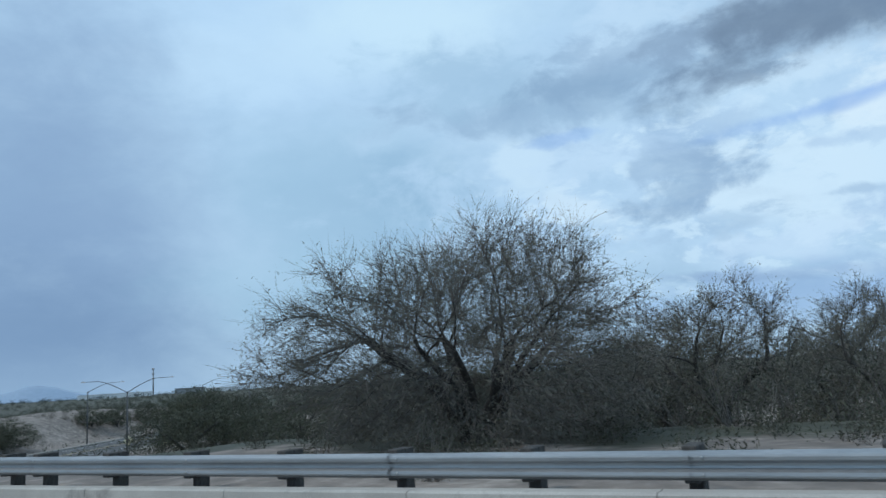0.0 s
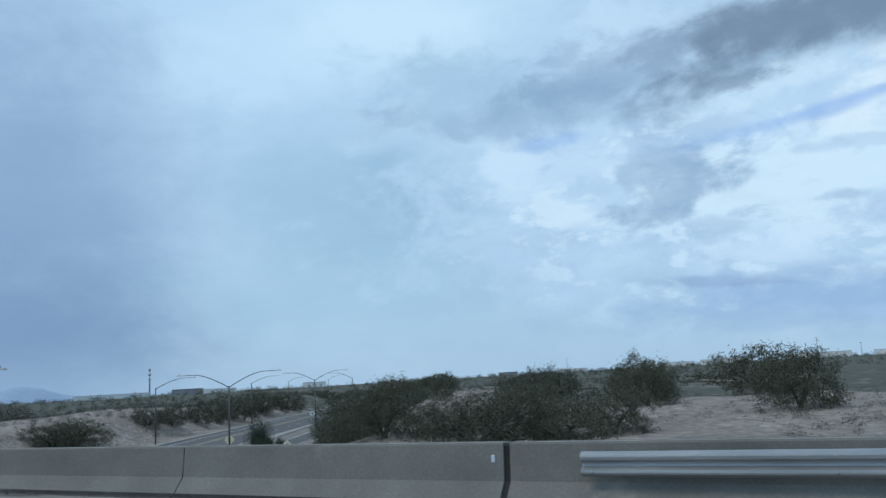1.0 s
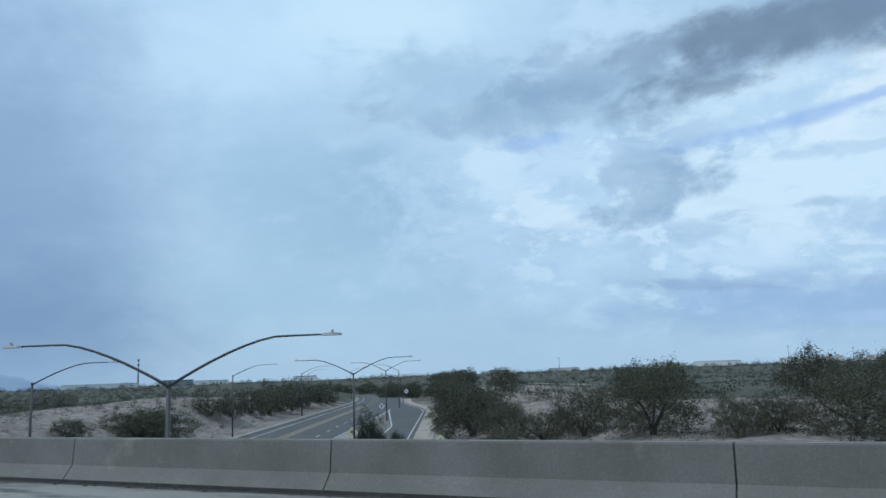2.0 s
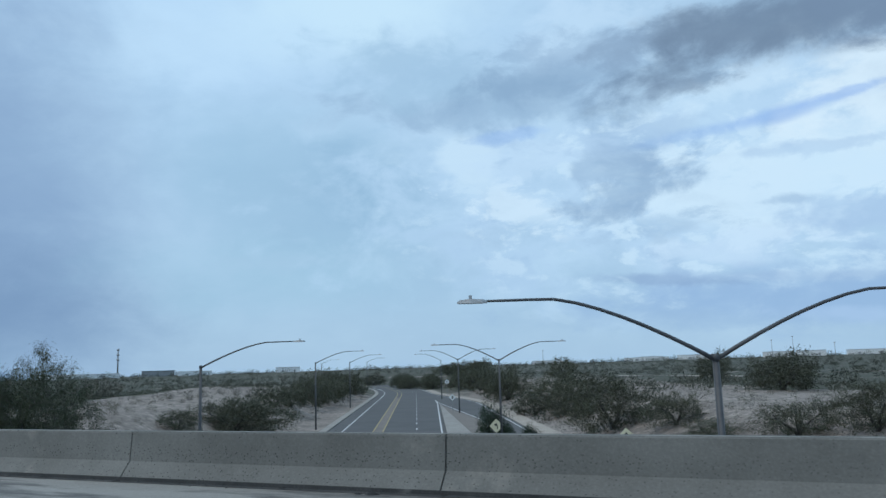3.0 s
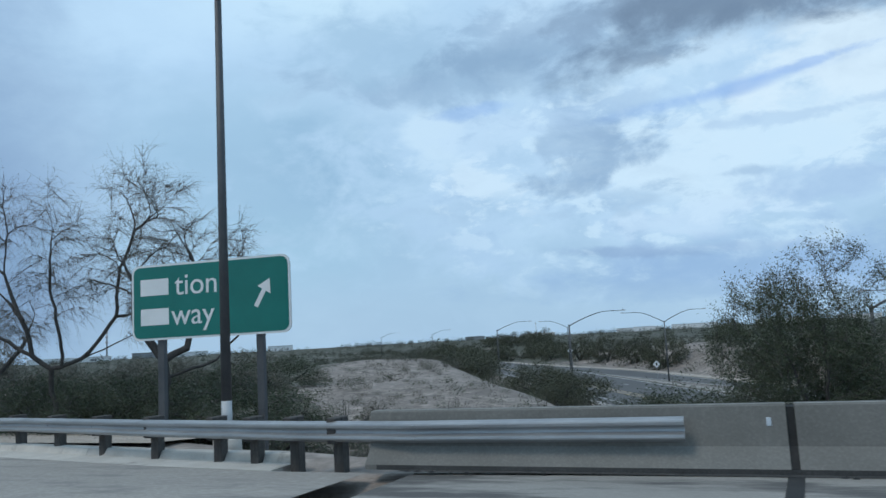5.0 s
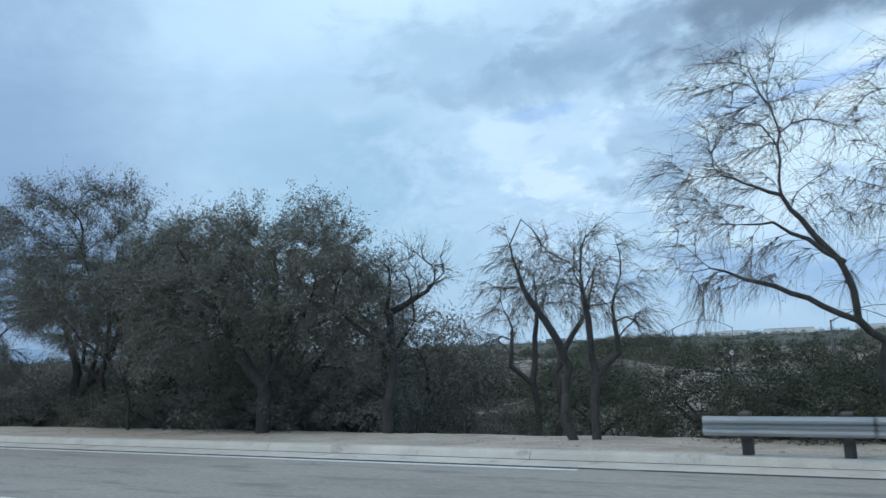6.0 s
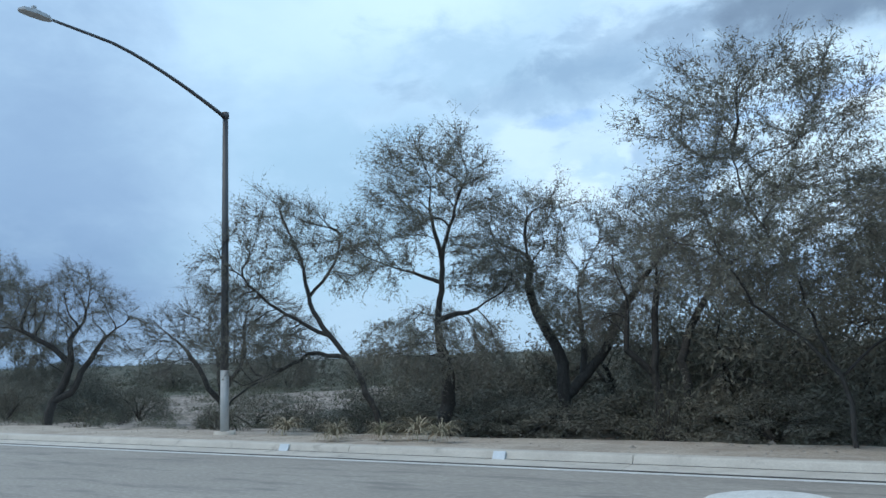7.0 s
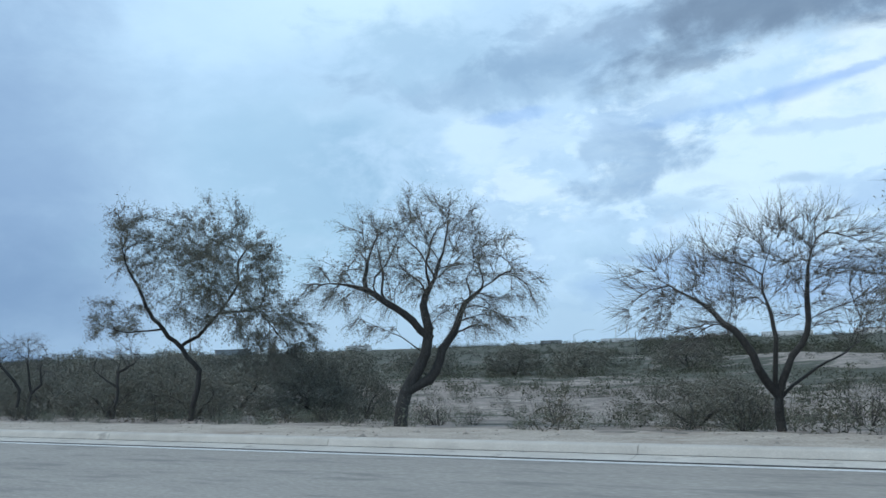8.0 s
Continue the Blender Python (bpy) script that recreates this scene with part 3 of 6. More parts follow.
def verge():
    rngv = random.Random(3)
    xs, ys, v, f = np.arange(-92, -230, -0.6), np.linspace(13.52, 18.4, 9), [], []
    for x in xs:
        for j, y in enumerate(ys):
            v.append((x, y + (0.3 * math.sin(x * 0.3) + rngv.uniform(-0.2, 0.2) if j == 8 else 0), verge_z(y) + rngv.uniform(-0.02, 0.02) * (j > 0) - 0.12 * (j == 8)))
    k = len(ys)
    for i in range(len(xs) - 1):
        for j in range(k - 1):
            f.append((i * k + j, i * k + j + 1, (i + 1) * k + j + 1, (i + 1) * k + j))
    solid("verge", mesh_np("verge", v, f, True), VERGE, "bare brown dirt strip behind the kerb", "verge", kind="structure")
    v, f = [], []
    for i in range(700):
        x, y = rngv.uniform(-170, -94), 13.6 + 4.6 * rngv.random()
        r = rngv.uniform(0.012, 0.045) * (2.0 if rngv.random() < 0.06 else 1)
        z, b = verge_z(y) - 0.01, len(v)
        v += [(x - 1.5 * r, y, z), (x, y - r, z), (x + 1.3 * r, y, z), (x, y + r, z), (x + r * 0.2, y, z + r * 0.9)]
        f += [(b, b + 1, b + 4), (b + 1, b + 2, b + 4), (b + 2, b + 3, b + 4), (b + 3, b, b + 4)]
    solid("verge_stones", mesh_np("verge_stones", v, f), STONE, "small pale stones and litter on the dirt", "stones", kind="stuff")


verge()


# ---- bridge barrier ----
# highlight on the barrier's top edge, put into a pale colour
EDGE_HIGHLIGHT = surface("pale_edge_highlight", (0.36, 0.345, 0.31), (0.52, 0.495, 0.45), 2.0, 0.9, 0, 0.2, 30, 0.3, (0.22, 0.21, 0.19), 1.5, 0.55, 0.65)
FOOT_DARK = surface("foot_dark", (0.05, 0.05, 0.05), (0.09, 0.088, 0.085), 2.0, 0.95, 0, 0.3, 30, 0.4, (0.17, 0.165, 0.155), 0.8, 0.6, 0.68)
def barrier():
    root = thing("bridge_barrier", None, "weathered grey concrete bridge barrier in jointed lengths", "barrier", kind="structure")
    prof = [(0.0, 0.0), (0.0, 0.07), (0.19, 0.31), (0.235, 0.79), (0.255, 0.81), (0.46, 0.81), (0.48, 0.79), (0.48, 0.0)]
    def seg(name, xa, xb):
        xs = np.linspace(xa, xb, 4)
        me = extruded("segment", prof, [(x, 9.97, 0.25, 0, 1) for x in xs])
        part(name, me, CONCRETE, root)
    ends = [6.2] + [-6.1 * k for k in range(13)] + [-78.85, -84.6]
    for a, b in zip(ends, ends[1:]):
        seg("segment", a - (0.05 if a in (0.0, -78.85) else 0.012), b + (0.05 if b in (0.0, -78.85) else 0.012))
    for x in ends[1:-1]:
        big = x in (0.0, -78.85)
        w = 0.06 if big else 0.013
        part("joint_filler", extruded("joint_filler", [(0.035, 0.0), (0.05, 0.07), (0.225, 0.31), (0.265, 0.77), (0.45, 0.78), (0.45, 0.0)], [(x - w, 9.97, 0.25, 0, 1), (x + w, 9.97, 0.25, 0, 1)]), JOINT, root, "dark recessed joint")
    for x in (-0.2, -79.1, -64.6):
        part("survey_marker", box_mesh("survey_marker", x - 0.028, x + 0.028, 10.172, 10.2, 0.80, 0.90, 0.005), REFLECTIVE, root, "small white marker plate")
    # painted highlight: a thin pale strip laid on the top edge
    strip("barrier_edge", 6.1, -84.5, 10.222, 10.262, 1.0635, EDGE_HIGHLIGHT, "painted pale highlight along the barrier's top edge", "worn edge", 2.0, 0.004)
    # low dark band on the face, along the whole foot
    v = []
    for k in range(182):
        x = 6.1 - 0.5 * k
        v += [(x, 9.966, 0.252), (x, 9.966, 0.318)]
    solid("foot_stain", mesh_np("foot_stain", v, [(2 * i, 2 * i + 2, 2 * i + 3, 2 * i + 1) for i in range(181)]), FOOT_DARK, "dark band along the barrier's foot", "stain", kind="structure")
    # dirt that gathers along the foot
    rng = random.Random(4)
    v, f = [], []
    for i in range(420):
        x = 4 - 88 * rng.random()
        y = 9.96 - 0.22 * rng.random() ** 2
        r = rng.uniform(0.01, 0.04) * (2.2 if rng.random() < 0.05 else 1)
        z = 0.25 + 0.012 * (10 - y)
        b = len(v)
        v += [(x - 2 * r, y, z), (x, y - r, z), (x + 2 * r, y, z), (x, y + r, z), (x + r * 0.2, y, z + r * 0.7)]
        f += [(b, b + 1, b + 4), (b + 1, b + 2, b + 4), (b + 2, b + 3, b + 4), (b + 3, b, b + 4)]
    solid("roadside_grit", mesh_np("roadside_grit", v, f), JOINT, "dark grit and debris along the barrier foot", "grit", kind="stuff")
    strip("dirt_line", 4, -84, 9.82, 9.972, 0.258, FOOT_DARK, "dark line of dirt at the barrier foot", "dirt", 1.0, 0.02)



def patch(name, x, y, z, w, h, seed, material, label):
    """An irregular thin patch on the barrier's face, which leans back a little."""
    rng = random.Random(seed)
    bm = bmesh.new()
    pts = []
    for k in range(26):
        a = 2 * math.pi * k / 26
        r = 1 + rng.uniform(-0.22, 0.18)
        c, s_ = math.cos(a), math.sin(a)
        pts.append((max(-1, min(1, 1.25 * c * r)) * w / 2, max(-1, min(1, 1.25 * s_ * r)) * h / 2))
    bm.faces.new([bm.verts.new((x + a, y + b * 0.094, z + b)) for a, b in pts])
    return solid(name, done(bm, name), material, label, "stain", kind="structure")


barrier()
PALE = surface("pale_stain", (0.27, 0.252, 0.222), (0.36, 0.338, 0.30), 3.0, 0.9, 0, 0.2, 30, 0.3, (0.215, 0.20, 0.175), 3.5, 0.5, 0.6)
patch("pale_patch", -75.95, 10.178, 0.80, 1.5, 0.42, 2, PALE, "pale scrubbed patch on the barrier face")
for x in (-78.85, 0.0):
    v = [(x - 0.09, 9.97, 0.2545), (x + 0.09, 9.97, 0.2545), (x - 0.39, 0, 0.375), (x - 0.21, 0, 0.375)]
    solid("deck_joint", mesh_np("deck_joint", v, [(0, 1, 3, 2)]), JOINT, "dark expansion joint across the deck", "joint", kind="structure")


def scrap(x, y, z, turn):
    rng = random.Random(9)
    pts = [(-0.3 + 0.075 * k + rng.uniform(-0.02, 0.02), 0.05 * math.sin(k), 0.035 + 0.05 * abs(math.sin(1.3 * k))) for k in range(9)]
    root = thing("tyre_scrap", pose(x, y, z, 0, 0, turn), "torn black strip of tyre rubber on the deck", "debris")
    part("rubber", tube("rubber", pts, [0.01, 0.03, 0.04, 0.025, 0.045, 0.02, 0.04, 0.02, 0.008], 6), JOINT, root)


scrap(-67.8, 9.55, 0.255, 12)
scrap(26.2, 10.6, gz(26.2, 10.6) + 0.02, 30)


# ---- guardrails ----
W_BEAM = [(0.0, -0.155), (-0.02, -0.15), (-0.078, -0.115), (-0.083, -0.095), (-0.078, -0.06), (-0.012, -0.025), (-0.006, 0.0), (-0.012, 0.025), (-0.078, 0.06), (-0.083, 0.095), (-0.078, 0.115), (-0.02, 0.15), (0.0, 0.155)]


def guardrail(name, line, posts, label):
    """line: (x, y, z of the beam's middle), from right to left; posts: places along x."""
    root = thing(name, None, label, "guardrail")
    prof = W_BEAM + [(a + 0.006, b) for a, b in W_BEAM[::-1]]
    px, py, pz = (np.array(c) for c in zip(*line))
    def at(x):
        return float(np.interp(-x, -px, py)), float(np.interp(-x, -px, pz))
    cuts = list(np.arange(px[0], px[-1], -3.81)) + [px[-1]]
    for a, b in zip(cuts, cuts[1:]):
        me = extruded("beam", prof, [(x, at(x)[0], at(x)[1], 0, 1) for x in (a + 0.03, (a + b) / 2, b - 0.03)])
        part("beam", me, GALV, root)
        for dz in (0.09, -0.09):
            bm = bmesh.new()
            bmesh.ops.create_uvsphere(bm, u_segments=8, v_segments=5, radius=0.02, matrix=Matrix.Translation((b + 0.12, at(b)[0] - 0.08, at(b)[1] + dz)))
            part("bolt", done(bm, "bolt"), GALV, root)
    for x in posts:
        y, z = at(x)
        g = float(max(ground_z(x, y + 0.3), -1.0)) if name != "guardrail_far" else 0.1
        post = part("post", box_mesh("post", x - 0.085, x + 0.085, y + 0.2, y + 0.4, g - 0.3, z + 0.2, 0.012), POST_WOOD, root, "dark weathered timber post")
        part("blockout", box_mesh("blockout", x - 0.08, x + 0.08, y + 0.008, y + 0.2, z - 0.19, z + 0.2, 0.012), POST_WOOD, post)
    return root


near_posts = [6.8 + 0.953 * k for k in range(5)] + [11.58 + 1.89 * k for k in range(16)]
guardrail("guardrail", [(42, 10.1, 0.94), (24, 10.06, 0.882), (15, 10.04, 0.855), (8, 10.02, 0.835), (5.5, 10.0, 0.82), (1.15, 10.03, 0.8)], near_posts, "galvanised steel guardrail with dark timber posts")
far_posts = [-85.3 - 0.953 * k for k in range(4)] + [-90.0 - 1.905 * k for k in range(6)] + [-101.0]
guardrail("guardrail", [(-80.1, 10.03, 0.79), (-84.6, 10.05, 0.77), (-90, 11.3, 0.72), (-96, 13.0, 0.65), (-101.6, 13.25, 0.635)], far_posts, "galvanised steel guardrail ending beside the kerb")


def kerb(name, x0, x1, face_y, z0, prof, piece, label):
    root = thing(name, None, label, "kerb", kind="structure")
    x = x0
    while x > x1:
        xs = [x - 0.006, x - piece / 2, x - piece + 0.006]
        part("kerb_length", extruded("kerb_length", prof, [(q, float(face_y(q)), float(z0(q)), 0, 1) for q in xs]), KERB_CONCRETE, root)
        x -= piece
    return root


kerb("kerb_approach", 44, 6.6, lambda x: 9.62, lambda x: 0.265 + 0.011 * max(0, x - 6), [(0, -0.3), (0.02, 0.18), (0.06, 0.205), (0.3, 0.205), (0.3, -0.3)], 3.05, "pale concrete kerb below the guardrail")
kerb("kerb_ramp", -86.4, -230, lambda x: edge_y(x) + 0.0, edge_z, [(0, -0.3), (0, 0.004), (0.66, 0.014), (0.72, 0.125), (0.745, 0.148), (0.78, 0.155), (0.98, 0.155), (0.98, -0.3)], 6.1, "pale concrete kerb and gutter with dark joints")


# ---- street lamps ----
def arm_points(sx, sy, reach, rise, steps=10):
    """A mast arm that climbs from the pole's head and levels out."""
    out = []
    for i in range(steps + 1):
        t = i / steps
        h = rise * (1 - (1 - min(1, t / 0.72)) ** 1.45)
        out.append((sx * reach * t, sy * reach * t, h))
    return out


def lamp_head_mesh():
    bm = bmesh.new()
    for x, w, h in ((0.0, 0.05, 0.05), (0.12, 0.13, 0.08), (0.45, 0.16, 0.1), (0.72, 0.13, 0.07), (0.8, 0.05, 0.03)):
        for y, z in ((-w, -0.02), (w, -0.02), (w * 0.7, h), (-w * 0.7, h)):
            bm.verts.new((x, y, z))
    bm.verts.ensure_lookup_table()
    for i in range(4):
        for j in range(4):
            a, b = i * 4 + j, i * 4 + (j + 1) % 4
            bm.faces.new([bm.verts[k] for k in (a, a + 4, b + 4, b)])
    bm.faces.new([bm.verts[k] for k in (3, 2, 1, 0)])
    bm.faces.new([bm.verts[k] for k in (16, 17, 18, 19)])
    box(bm, 0.4, 0.48, -0.04, 0.04, 0.1, 0.2)
    return done(bm, "lamp_head")


HEAD = lamp_head_mesh()


def street_lamp(x, y, z, top, arms, label, pale=0.0, reach=6.1, rise=1.75):
    root = thing("street_lamp", pose(x, y, z), label, "street lamp", "street lamps along the lower road" if not pale else "")
    h = top - z
    if pale:
        part("pole_base", tube("pole_base", [(0, 0, 0), (0, 0, pale)], [0.125, 0.118], 10), POLE_PALE, root, "pale grey lower pole")
        part("pole", tube("pole", [(0, 0, pale), (0, 0, h)], [0.118, 0.08], 10), POLE_DARK, root, "dark grey tapering pole")
        part("foundation", tube("foundation", [(0, 0, -0.3), (0, 0, 0.08)], [0.32, 0.3], 14), KERB_CONCRETE, root)
    else:
        part("pole", tube("pole", [(0, 0, -0.4), (0, 0, h)], [0.13, 0.085], 8), POLE_DARK, root)
    part("cap", tube("cap", [(0, 0, h - 0.02), (0, 0, h + 0.16)], [0.11, 0.1], 8), POLE_DARK, root)
    for sx, sy in arms:
        pts = [(px, py, pz + h) for px, py, pz in arm_points(sx, sy, reach, rise)]
        arm = part("arm", tube("arm", pts, np.linspace(0.062, 0.035, len(pts)), 7), POLE_DARK, root)
        ex, ey, ez = pts[-1]
        part("lamp_head", HEAD, LAMP_HEAD, arm, "pale grey luminaire", pose(ex, ey, ez - 0.03, 0, 0, math.degrees(math.atan2(sy, sx))))
    return root


n_dir, back = (0.918, 0.397), (-0.918, -0.397)      # ways of the lamp arms
for x, y, top, twin in ((-40.28, 21.73, 1.97, True), (-66.81, 73.36, 2.45, True), (-95.6, 126.6, 3.15, True), (-124.5, 179.5, 3.6, False)):
    street_lamp(x, y, gz(x, y), top, (n_dir, back) if twin else (back,), "dark twin-arm street lamp on the road's island" if twin else "dark single-arm street lamp on the road's island", reach=5.95, rise=1.75)
for x, y, top in ((-75.0, 40.3, 2.44), (-102.28, 92.75, 3.04), (-130.0, 145.5, 3.5), (-196.0, 262.0, 4.6), (-217.0, 262.0, 4.6)):
    street_lamp(x, y, gz(x, y), top, (n_dir,), "dark single-arm street lamp beside the road", reach=6.2, rise=1.55)
street_lamp(-135.5, 16.0, -0.01, 9.2, ((0, -1),), "tall single-arm lamp with a pale lower pole", pale=1.78, reach=5.6, rise=1.0)
street_lamp(-90.2, 13.9, 0.1, 10.4, ((0, -1),), "tall single-arm lamp beside the guardrail", pale=0.9)


# ---- lower road ----
def ribbon(name, n0, n1, s0, s1, z, material, label, category="road", step=4.0, kind="structure", up=0.0):
    """n0, n1: across, as numbers or functions of the distance s; up: thickness that stands over z."""
    ss = np.arange(s0, s1 + 0.01, step)
    a = np.array([road_xy(n0(q) if callable(n0) else n0, q) for q in ss])
    b = np.array([road_xy(n1(q) if callable(n1) else n1, q) for q in ss])
    k = len(ss)
    i = np.arange(k - 1)
    top = np.stack([i, i + k, i + k + 1, i + 1], 1)
    v = np.concatenate([np.c_[a, np.full(k, z + up)], np.c_[b, np.full(k, z + up)]])
    f = [top]
    if up:
        v = np.concatenate([v, np.c_[a, np.full(k, z - 0.1)], np.c_[b, np.full(k, z - 0.1)]])
        f.append(np.stack([i, i + 1, i + 1 + 2 * k, i + 2 * k], 1))
        f.append(np.stack([i + k, i + 3 * k, i + 1 + 3 * k, i + 1 + k], 1))
        f.append(np.array([[0, 2 * k, 3 * k, k], [k - 1, 2 * k - 1, 4 * k - 1, 3 * k - 1]]))
    return solid(name, mesh_np(name, v, f), material, label, category, kind=kind)


RZ = -6.0
def lane_side(s):
    """Right side of the asphalt: wide where the slip road joins, then one carriageway."""
    return -19.5 - 9.2 * float(smooth_step(185, 275, s))


def island_right(s):
    return -27.1 - 1.45 * min(1.0, max(0.0, (s - 112) / 75.0))


def island_left(s):
    return -30.0 + 1.4 * min(1.0, max(0.0, (s - 112) / 75.0))


ribbon("lower_road", -45.4, lane_side, -20, 420, RZ, ROAD_ASPHALT, "dark asphalt road passing below the bridge")
GORE = surface("worn_gore", (0.19, 0.165, 0.145), (0.25, 0.22, 0.195), 0.4, 0.9, 0, 0.2, 20, 0.3, (0.14, 0.13, 0.12), 0.6, 0.55, 0.7)
ribbon("gore", island_right, lambda s: -24.3 - 4.2 * min(1.0, max(0.0, (s - 140) / 47.0)), -20, 187, RZ + 0.006, GORE, "brown worn surface between island and slip road")
ribbon("median_strip", -39.2, -38.05, 0, 236, RZ + 0.006, GORE, "brown dirty median between the yellow lines")
ribbon("edge_line", -43.5, -43.3, 0, 420, RZ + 0.012, WHITE_PAINT, "white edge line of the lower road", "road marking")
ribbon("edge_line", lambda s: -30.7 + 1.6 * min(1.0, max(0.0, (s - 112) / 80.0)), lambda s: -30.5 + 1.6 * min(1.0, max(0.0, (s - 112) / 80.0)), 0, 215, RZ + 0.012, WHITE_PAINT, "white line beside the traffic island", "road marking")
ribbon("edge_line", lambda s: -24.2 - 4.7 * min(1.0, max(0.0, (s - 140) / 60.0)), lambda s: -24.0 - 4.7 * min(1.0, max(0.0, (s - 140) / 60.0)), 0, 204, RZ + 0.012, WHITE_PAINT, "white line of the slip road", "road marking")
ribbon("edge_line", lambda s: lane_side(s) - 0.75, lambda s: lane_side(s) - 0.58, 0, 420, RZ + 0.012, WHITE_PAINT, "white edge line of the slip road", "road marking")
ribbon("centre_line", -39.35, -39.2, 0, 420, RZ + 0.012, YELLOW_PAINT, "faded yellow centre line", "road marking")
ribbon("centre_line", -38.05, -37.9, 0, 420, RZ + 0.012, YELLOW_PAINT, "faded yellow centre line", "road marking")
for s in np.arange(90, 300, 10.5):
    ribbon("lane_dash", -33.7, -33.52, float(s), float(s) + 3.0, RZ + 0.012, WHITE_PAINT, "white lane dash of the lower road", "road marking", 1.5)
ribbon("island", island_left, island_right, -20, 188, RZ, PAVE, "raised pale concrete traffic island", "traffic island", up=0.15)
ribbon("pavement", -46.5, -45.45, -20, 400, RZ, PAVE, "pale concrete kerb beside the lower road", "kerb", up=0.14)
ribbon("slip_shoulder", lambda s: lane_side(s) + 0.05, lambda s: lane_side(s) + 2.6, -20, 300, RZ - 0.02, VERGE, "sandy shoulder of the slip road", "verge", up=0.05)


# a pale track far out on the plain
v = []
for k in range(41):
    x = -112 + 2.6 * k
    y = 223 - 0.69 * (x + 112) + 2 * math.sin(k * 0.5)
    v += [(x, y - 2.6, gz(x, y - 2.6) + 0.45), (x, y + 2.6, gz(x, y + 2.6) + 0.45)]
solid("track", mesh_np("track", v, [(2 * i, 2 * i + 2, 2 * i + 3, 2 * i + 1) for i in range(40)]), VERGE, "pale dirt track across the plain", "track", kind="structure")


# ---- signs ----
def diamond_sign(x, y, zc, ground, size, face, facing, label, mark):
    root = thing("warning_sign", pose(x, y, ground, 0, 0, facing), label, "road sign", "warning signs along the lower road")
    h = zc - ground
    part("sign_post", box_mesh("sign_post", -0.03, 0.03, 0.02, 0.07, -0.3, h + size * 0.5, 0.004), SIGN_BACK, root)
    bm = bmesh.new()
    r = size * 0.7071
    vs = []
    for a in range(4):
        for d in (-8, 0, 8):
            ang = radians(90 * a + d)
            k = 0.93
            vs.append((r * k * math.cos(ang) * (1 + 0.05 * (d == 0)), r * k * math.sin(ang) * (1 + 0.05 * (d == 0))))
    front = [bm.verts.new((a, -0.0, b + h)) for a, b in vs]
    rear = [bm.verts.new((a, 0.015, b + h)) for a, b in vs]
    bm.faces.new(front)
    bm.faces.new(rear[::-1])
    for i in range(len(vs)):
        bm.faces.new((front[i], rear[i], rear[(i + 1) % len(vs)], front[(i + 1) % len(vs)]))
    panel = part("panel", done(bm, "panel"), face, root)
    bm = bmesh.new()
    if mark == "left":
        for q in ([(0.06, -0.28), (0.14, -0.28), (0.14, 0.05), (0.02, 0.2), (-0.06, 0.13), (0.06, 0.02)], [(-0.25, 0.1), (0.08, 0.28), (0.0, -0.02)]):
            f = bm.faces.new([bm.verts.new((a * size / 0.9, -0.004, b * size / 0.9 + h)) for a, b in q])
    else:
        for q in ([(-0.1, -0.3), (0.1, -0.3), (0.1, 0.0), (-0.1, 0.0)], [(-0.24, 0.0), (0.24, 0.0), (0.0, 0.3)]):
            bm.faces.new([bm.verts.new((a * size / 0.9, -0.004, b * size / 0.9 + h)) for a, b in q])
    part("symbol", done(bm, "symbol"), SIGN_BLACK, panel, "black arrow symbol")
    return root


diamond_sign(-67.74, 74.3, -4.0, -6.05, 0.95, SIGN_YELLOW, 27, "pale yellow diamond sign with a curved black arrow", "left")
diamond_sign(-53.4, 68.3, -4.3, gz(-53.4, 68.3), 0.95, SIGN_YELLOW, 27, "pale yellow diamond sign with a black arrow", "up")
diamond_sign(-97.5, 127.9, -3.4, -6.05, 0.8, SIGN_WHITE, 27, "small pale diamond sign by the island", "up")
diamond_sign(-125.8, 185.5, -1.9, gz(-125.8, 185.5), 0.9, SIGN_WHITE, 27, "small pale diamond sign by the road", "up")


def letter(body, size, x, z, root, m, name="lettering"):
    cu = bpy.data.curves.new(name, "FONT")
    cu.body, cu.size, cu.extrude = body, size, 0.004
    tmp = bpy.data.objects.new("tmp", cu)
    me = bpy.data.meshes.new_from_object(tmp)
    bpy.data.objects.remove(tmp)
    bpy.data.curves.remove(cu)
    return part(name, me, SIGN_WHITE, root, "white lettering", pose(x, -0.012, z, 90, 0, 0))


